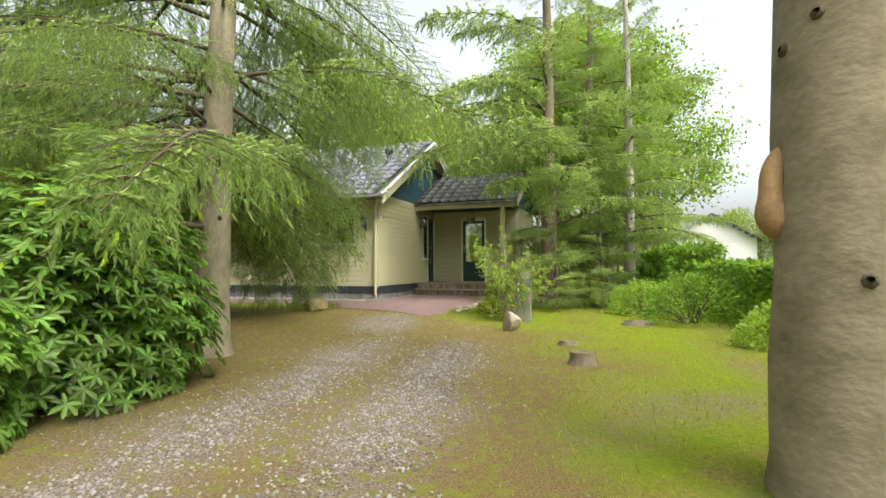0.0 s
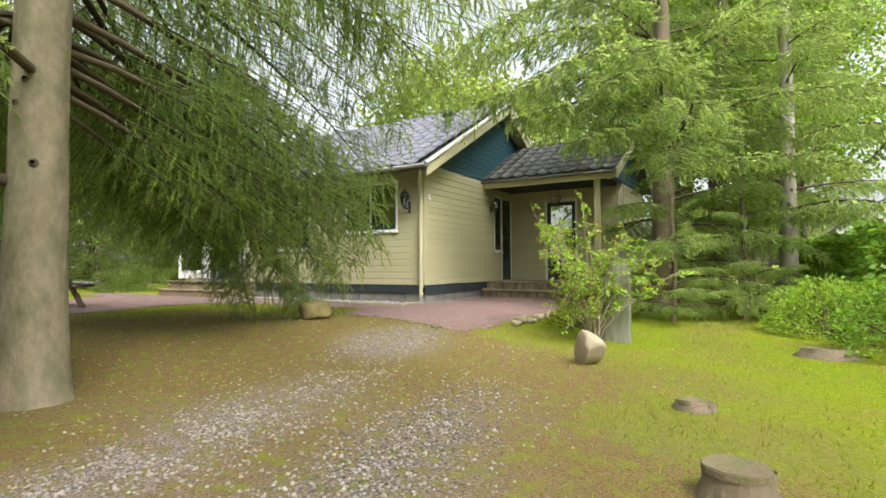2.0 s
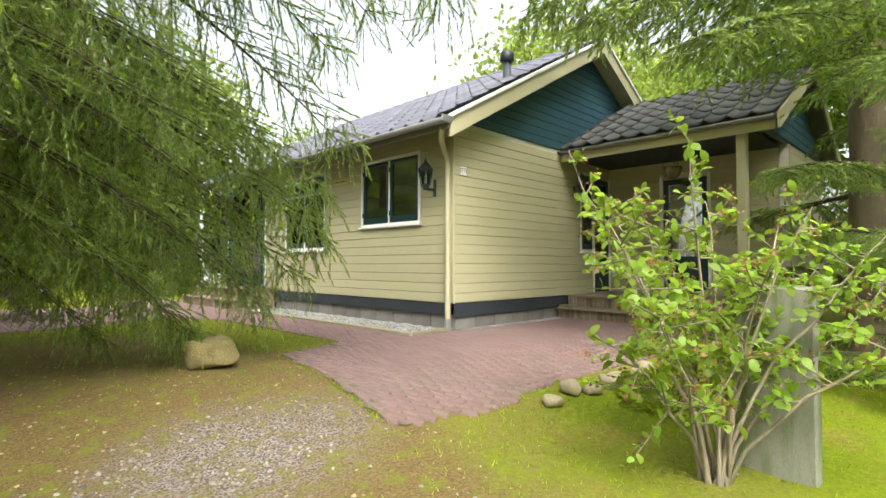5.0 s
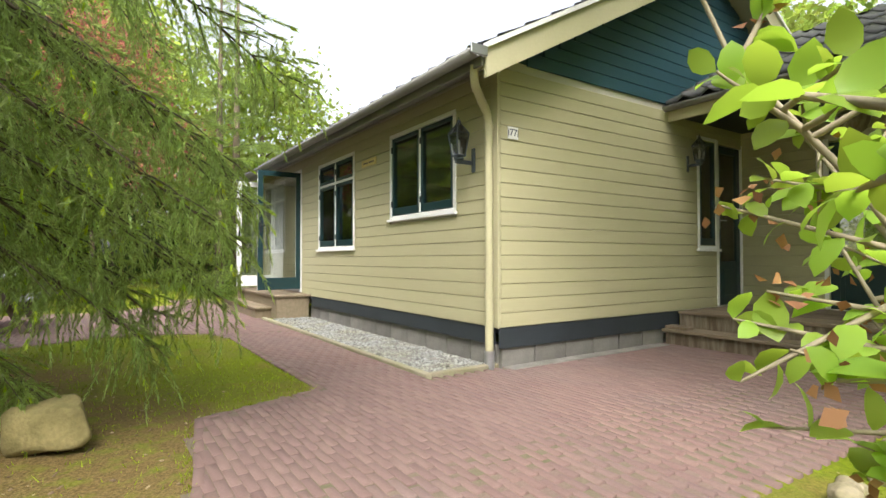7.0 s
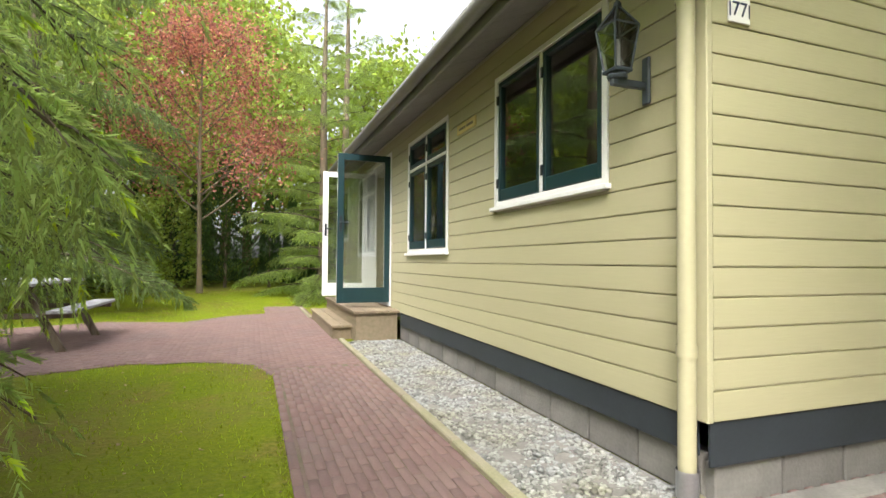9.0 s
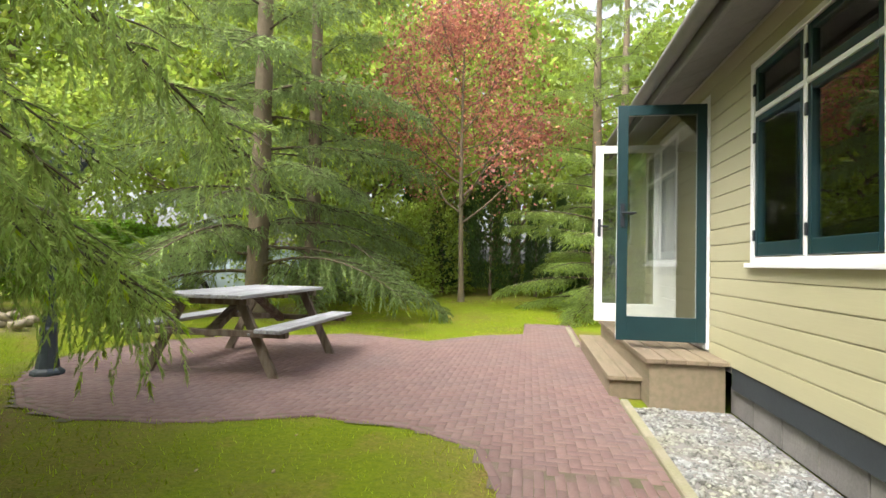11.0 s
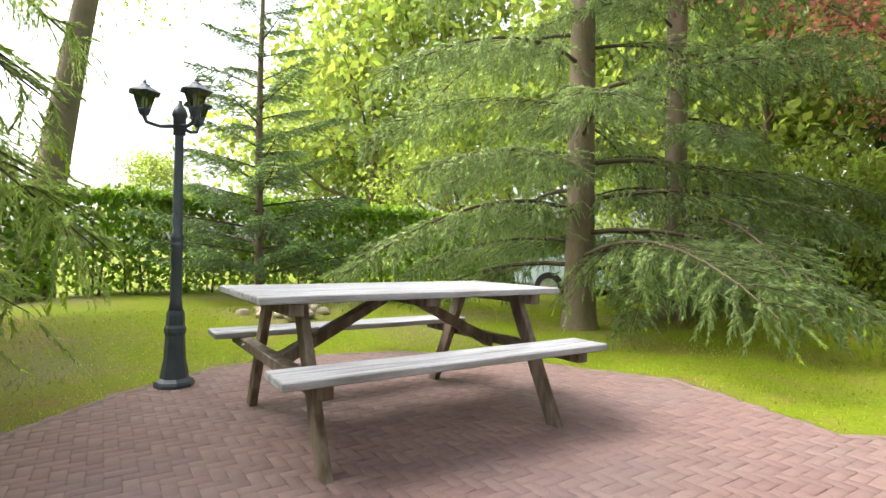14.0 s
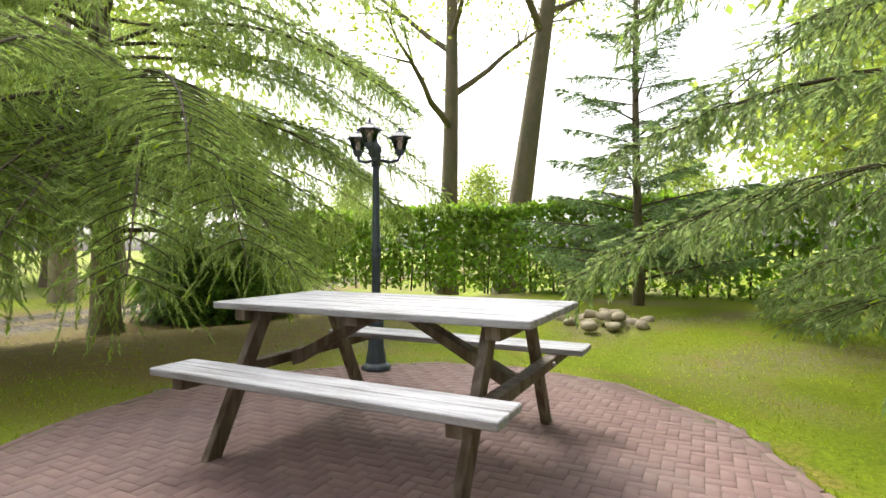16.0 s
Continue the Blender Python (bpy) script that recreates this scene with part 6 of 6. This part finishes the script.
def cypress(at, h, r, label, seed):
    r_ = np.random.default_rng(seed)
    x, y = at
    e = thing("cypress", (x, y, hz(x, y)), label, "cypress", "cypresses by the hedge")
    n = int(5200 * h / 3)
    z = r_.uniform(0.02, 1, n) ** 1.2
    a = r_.uniform(0, 6.28, n)
    rr = r * np.minimum(1, (1 - z) * 1.6 + 0.04) * np.minimum(1, 0.75 + z * 3) * r_.uniform(0.6, 1.05, n) * (1 + 0.2 * np.sin(3 * a + 5 * z))
    P = np.stack([rr * np.cos(a), rr * np.sin(a), z * h + 0.15], -1)
    N = np.stack([np.cos(a) * 0.5, np.sin(a) * 0.5, 0.9 + 0 * a], -1) + r_.normal(size=(n, 3)) * 0.25
    V, F = leaf_quads(P, N, 0.11, r_, 0.35)
    link("crown", np_mesh("crown", V, F, [CYP]), CYP, e)
    link("trunk", tubes_mesh("trunk", [(np.array([(0, 0, -0.05), (0, 0, h * 0.5), (0, 0, h * 0.95)]), [0.05, 0.03, 0.008])], [BARK], 7), BARK, e)


for i, (x, y, h, r) in enumerate(((-2.55, 15.2, 3.9, 0.75), (-4.0, 15.8, 3.2, 0.4), (-4.6, 16.4, 3.4, 0.4), (-1.3, 15.3, 2.8, 0.3), (-0.6, 15.6, 2.9, 0.3), (-5.2, 16.2, 3.0, 0.4), (-3.4, 16.6, 3.3, 0.45), (0.3, 16.5, 3.3, 0.45))):
    cypress((x, y), h, r, "narrow dark green cypress" if i else "broad dark cypress with a pointed top", 90 + i)


# the thin shrub beside the paving
def stem_shrub():
    r_ = np.random.default_rng(31)
    x, y = -2.0, -3.75
    z0 = hz(x, y)
    e = thing("leafy_shrub", (x, y, z0), "thin shrub with light green oval leaves and withered flowers", "shrub")
    lst, LP, LN, DP = [], [], [], []
    aims = [(-0.55, 0.35, 1.35), (0.15, 0.45, 1.55), (0.35, 0.75, 1.6), (-0.1, 0.75, 1.75), (0.5, 0.2, 1.5), (-0.35, -0.3, 1.2), (0.25, -0.35, 1.4), (0.0, 0.1, 1.8), (0.75, 0.45, 1.2), (-0.6, 0.0, 0.9), (0.45, -0.1, 1.0), (0.1, 0.62, 1.25), (0.9, 0.1, 1.0), (0.7, -0.35, 1.1), (0.95, -0.2, 0.75), (-0.5, 0.25, 0.75), (0.6, -0.7, 1.35), (0.95, -0.6, 1.05), (0.45, -0.95, 0.95), (1.1, -0.1, 1.3)]
    for k, a in enumerate(aims):
        a = np.array(a)
        u = np.linspace(0, 1, 8)
        q = np.stack([a[0] * u ** 1.3, a[1] * u ** 1.3, a[2] * u ** 0.85 - 0.03], -1) + np.array([0.05 * math.cos(k), 0.05 * math.sin(k), 0]) + r_.normal(size=(8, 3)) * 0.015
        lst = [(q, 0.012 * (1 - 0.75 * u))]
        for j in range(16):
            w = r_.uniform(0.35, 1.0)
            b = np.array([np.interp(w, u, q[:, c]) for c in range(3)])
            d = r_.normal(size=3) * np.array([1, 1, 0.5]) + np.array([0, 0, 0.35])
            d /= np.linalg.norm(d)
            l = r_.uniform(0.12, 0.3)
            lst.append((np.array([b, b + d * l * 0.5, b + d * l]), [0.005, 0.004, 0.002]))
            for m in range(9):
                LP.append(b + d * l * (0.2 + 0.8 * m / 8))
                LN.append(d * 0.5 + r_.normal(size=3) * 0.8)
            if r_.uniform() < 0.45:
                for m in range(10):
                    DP.append(b + d * l * r_.uniform(0.7, 1.05) + r_.normal(size=3) * 0.02)
        link("stem", tubes_mesh("stem", lst, [PALEBARK], 6), PALEBARK, e)
    V, F = oval_leaves(np.array(LP), np.array(LN), 0.058, r_, 0.66)
    link("foliage", np_mesh("foliage", V, F, [SHRUB], smooth=True), SHRUB, e)["kind"] = "stuff"
    V, F = leaf_quads(np.array(DP), r_.normal(size=(len(DP), 3)), 0.024, r_, 0.7, 0.3)
    link("withered_flower", np_mesh("withered_flower", V, F, [DRYLEAF]), DRYLEAF, e, "withered brown flowers")["kind"] = "stuff"


stem_shrub()


# boulders, stumps, edging
def boulder(name, at, s, label, material, seed, rz=0, sink=0.25, sub=4, category="boulder", group="", cut=(0.62, 0.88), tilt=0):
    bm = bmesh.new()
    bmesh.ops.create_icosphere(bm, subdivisions=sub, radius=1)
    rr_ = np.random.default_rng(seed)
    cuts = [(Vector(rr_.normal(size=3)).normalized(), rr_.uniform(*cut)) for _ in range(9)]
    for v in bm.verts:
        for d_, c_ in cuts:
            q_ = v.co.dot(d_)
            if q_ > c_:
                v.co = v.co - d_ * (q_ - c_)
        c = v.co.copy()
        k = 1 + 0.22 * noise.noise(c * 0.9 + Vector((seed, 0, 0))) + 0.07 * noise.noise(c * 2.4 + Vector((0, seed, 0))) + 0.02 * noise.noise(c * 8)
        v.co = Vector([math.copysign(abs(t) ** 0.8, t) for t in c]) * k
        v.co = Vector((v.co.x * s[0], v.co.y * s[1], v.co.z * s[2]))
    x, y = at[:2]
    ob = part(name, bm, material, m=pose(x, y, (hz(x, y) if len(at) < 3 else at[2]) + s[2] * (1 - sink), 0, tilt, rz), smooth=True)
    return tagged(ob, label, category, group)


boulder("boulder", (-3.12, -0.2), (0.21, 0.15, 0.17), "mossy wedge-shaped boulder lying beside the brick path", ROCKM, 3, -35, 0.3, cut=(0.55, 0.8), tilt=-14)
boulder("boulder", (-3.42, -4.08), (0.15, 0.135, 0.2), "pale angular boulder standing on the grass", ROCK2, 9, 40, 0.3, cut=(0.5, 0.78), tilt=-12)
for i in range(11):
    boulder("edging_stone", (-1.75 + 0.24 * i + rng.normal(0, 0.03), -2.66 + 0.012 * i + rng.normal(0, 0.05)), (0.085 * rng.uniform(0.7, 1.2), 0.065, 0.06 * rng.uniform(0.7, 1.2)), "mossy edging stone along the paving", ROCK, 20 + i, rng.uniform(0, 180), 0.4, 3, "stone", "edging stones")
for i in range(16):
    a = i * 2.4
    rr = 0.12 + 0.028 * i
    boulder("rock", (-8.05 + rr * math.cos(a), 6.15 + rr * math.sin(a), 0.17 + (0.08 if i < 5 else 0)), (0.1, 0.08, 0.055), "pale rock in a small rock pile", ROCK2, 50 + i, 50 * i, 0.3, 2, "rock", "rock pile")


def stump(at, r, h, label, seed):
    x, y = at
    e = thing("tree_stump", (x, y, hz(x, y)), label, "tree stump", "tree stumps")
    pts = [(0, 0, -0.06), (0, 0, 0.0), (0.005, 0, h * 0.5), (0.01, 0, h)]
    V, F = tube(pts, [r * 1.35, r * 1.2, r * 1.03, r], 20, 0.05, seed)
    link("bark", np_mesh("bark", V, F, [BARK], smooth=True), BARK, e)
    bm = bmesh.new()
    lathe(bm, [(r * 1.0, h - 0.02), (r * 0.97, h + 0.004), (r * 0.4, h - 0.012), (0.01, h - 0.015)], 20)
    part("cut_face", bm, STUMPTOP, e, "weathered mossy cut face")


stump((-5.95, -5.38), 0.135, 0.13, "low sawn tree stump with moss in the grass", 1)
stump((-4.55, -5.1), 0.12, 0.05, "rotten flat tree stump in the grass", 2)
stump((-1.7, -6.1), 0.25, 0.06, "rotten flat tree stump near the shrubs", 3)

sl = thing("wooden_post", (-1.62, -3.92, hz(-1.6, -3.9)), "broad weathered grey post standing in the border", "post")
bm = bmesh.new()
add_box(bm, (-0.05, -0.2, -0.1), (0.05, 0.2, 0.98), 0.015)
part("slab", bm, mat("pale_grey_weathered_board", (0.24, 0.24, 0.19), 0.9, 0.5, 3, 40, 0.4, other=(0.13, 0.16, 0.06), stretch=(6, 6, 1)), sl)


# grass blades
def grass():
    r_ = np.random.default_rng(9)
    n = 95000
    x = np.concatenate([r_.uniform(-12, 2, n // 2), r_.uniform(-9, 0.5, n - n // 2)])
    y = np.concatenate([r_.uniform(-9, 0.6, n // 2), r_.uniform(0.0, 13, n - n // 2)])
    c = -3.55 + 0.18 * (x + 8)
    nn = np.array([noise.noise((a * 0.9, b * 0.9, 0)) for a, b in zip(x, y)])
    bare = np.maximum(smooth_step(1.9, 0.9, np.abs(y - c) + 0.6 * nn) * smooth_step(-2.4, -3.6, x), smooth_step(4.6, 2.2, np.hypot(x + 6.4, (y + 0.9) * 0.9) + 1.2 * nn))
    ok = (r_.uniform(size=n) > bare * 0.93) & ~inside(x, y, PAVED) & ~((x > -0.9) & (y > -2.6)) & (np.hypot(x + 8.75, y + 1.15) > 1.2)
    x, y, nn = x[ok], y[ok], nn[ok]
    # tufts that lean over the paving's rim
    rim = np.array(PAVED[2:25])
    step = rim[1:] - rim[:-1]
    span_ = np.hypot(step[:, 0], step[:, 1])
    pick = r_.choice(len(step), 2600, p=span_ / span_.sum())
    u, off = r_.uniform(0, 1, 2600), r_.uniform(-0.004, 0.045, 2600)
    x = np.concatenate([x, rim[pick, 0] + step[pick, 0] * u + step[pick, 1] / span_[pick] * off])
    y = np.concatenate([y, rim[pick, 1] + step[pick, 1] * u - step[pick, 0] / span_[pick] * off])
    nn = np.concatenate([nn, np.full(2600, -0.2)])
    n = len(x)
    h = r_.uniform(0.012, 0.034, n) * (1 + 0.8 * np.clip(nn, 0, 1)) * np.where(y < -4.6, 1.1, 1.0)
    P = np.stack([x, y, height(x, y) + 0.012 * nn - 0.004], -1)
    a = r_.uniform(0, 6.28, n)
    w = np.stack([np.cos(a), np.sin(a), 0 * a], -1) * 0.0042
    tip = P + np.stack([r_.normal(0, 0.45, n) * h, r_.normal(0, 0.45, n) * h, h], -1)
    V = np.stack([P - w, P + w, tip], 1).reshape(-1, 3)
    ob = link("grass", np_mesh("grass", V, np.arange(3 * n).reshape(-1, 3), [GRASS]), GRASS)
    tagged(ob, "short mossy yellow-green grass", "grass", kind="stuff")


grass()


# neighbour's shed and a parked car glimpsed behind the trees
def shed(x, y):
    e = thing("garden_house", (x, y, hz(x, y)), "white boarded garden house with a dark low roof", "garden house", "garden houses")
    w, h, d = 1.75, 2.15, 4.0
    boxes("wall", [((0, -w, 0), (d, w, h))], WHITE, e)
    bm = bmesh.new()
    vs = [bm.verts.new(v) for v in ((0, -w, h), (0, w, h), (0, 0, h + 1.15), (d, -w, h), (d, w, h), (d, 0, h + 1.15))]
    for f in ((0, 2, 1), (3, 4, 5), (0, 1, 4, 3), (1, 2, 5, 4), (2, 0, 3, 5)):
        bm.faces.new([vs[i] for i in f])
    part("gable", bm, WHITE, e)
    for i in range(7):
        z = h + 0.15 * i
        q = w * (1 - 0.15 * i / 1.15)
        boxes("gable_board", [((-0.03, -q + 0.02, z), (-0.002, q - 0.02, z + 0.13))], WHITE, e)
    for s in (-1, 1):
        bm = bmesh.new()
        vs = [bm.verts.new(v) for v in ((-0.25, s * (w + 0.3), h - 0.06), (-0.25, 0, h + 1.24), (d + 0.2, 0, h + 1.24), (d + 0.2, s * (w + 0.3), h - 0.06))]
        bm.faces.new(vs)
        r = bmesh.ops.solidify(bm, geom=bm.faces[:], thickness=0.08)
        part("roof", bm, TILE, e)


shed(13.5, -9.6)
shed(15.2, -14.2)
conifer((21, -14.2), 7.5, 0.1, 0.4, 1.7, 30, SPREAD, "small spruce far behind the garden houses", seed=23, power=0.8)


def car():
    e = thing("parked_car", (-8.4, 13.0, 0.0), "pale blue car parked behind the spruces", "car", rz=25)
    prof = [(-2.0, 0.35), (-2.05, 0.7), (-1.75, 0.88), (-1.0, 0.95), (-0.45, 1.38), (0.9, 1.42), (1.65, 1.0), (2.0, 0.92), (2.05, 0.5), (1.95, 0.3)]
    bm = bmesh.new()
    L = [[bm.verts.new((x, s * (0.82 if z < 1.0 else 0.66), z)) for x, z in prof] for s in (-1, 1)]
    bm.faces.new(L[0])
    bm.faces.new(L[1][::-1])
    for i in range(len(prof)):
        j = (i + 1) % len(prof)
        bm.faces.new((L[0][j], L[0][i], L[1][i], L[1][j]))
    bmesh.ops.recalc_face_normals(bm, faces=bm.faces)
    bmesh.ops.bevel(bm, geom=bm.edges, offset=0.05, segments=2, affect="EDGES")
    part("body", bm, CARBLUE, e, smooth=False)
    boxes("side_window", [((-0.75, -0.765, 1.0), (0.35, -0.74, 1.3))], GLASS, e, "dark car window")
    boxes("side_window", [((-0.75, 0.74, 1.0), (0.35, 0.765, 1.3))], GLASS, e, "dark car window")
    for x in (-1.25, 1.3):
        for s in (-1, 1):
            bm = bmesh.new()
            lathe(bm, [(0.2, -0.09), (0.31, -0.09), (0.32, 0), (0.31, 0.09), (0.2, 0.09)], 20, Matrix.Translation((x, s * 0.76, 0.31)) @ pose(0, 0, 0, 90))
            wl_ = part("wheel", bm, RUBBER, e)
            bm = bmesh.new()
            lathe(bm, [(0.19, -0.095), (0.2, 0), (0.19, 0.095)], 16, Matrix.Translation((x, s * 0.765, 0.31)) @ pose(0, 0, 0, 90))
            part("rim", bm, ZINC, wl_)
    boxes("tail_light", [((2.02, -0.75, 0.72), (2.07, -0.5, 0.86))], mat("red_lens", (0.5, 0.02, 0.02), 0.2, 0.1, 5, 30, 0), e, "red lamp")


car()


tagged(boxes("wall_footing", [((0.02, -0.16, -0.04), (2.28, -0.03, 0.022))], BLOCK, bevel=0.006), "pale concrete strip at the foot of the gable wall", "footing", kind="structure")

sp = thing("sign_post", (-5.7, 17.6, 0.0), "small white and blue sign on a thin pole", "sign post")
link("pole", tubes_mesh("pole", [([(0, 0, -0.05), (0, 0, 1.5)], [0.025, 0.025])], [ZINC], 8), ZINC, sp)
boxes("sign_plate", [((-0.16, -0.03, 1.05), (0.16, -0.012, 1.5))], WHITE, sp)
boxes("lettering_bar", [((-0.12, -0.033, z), (0.12, -0.0305, z + 0.05)) for z in (1.12, 1.24, 1.36)], INK, sp, bevel=0)
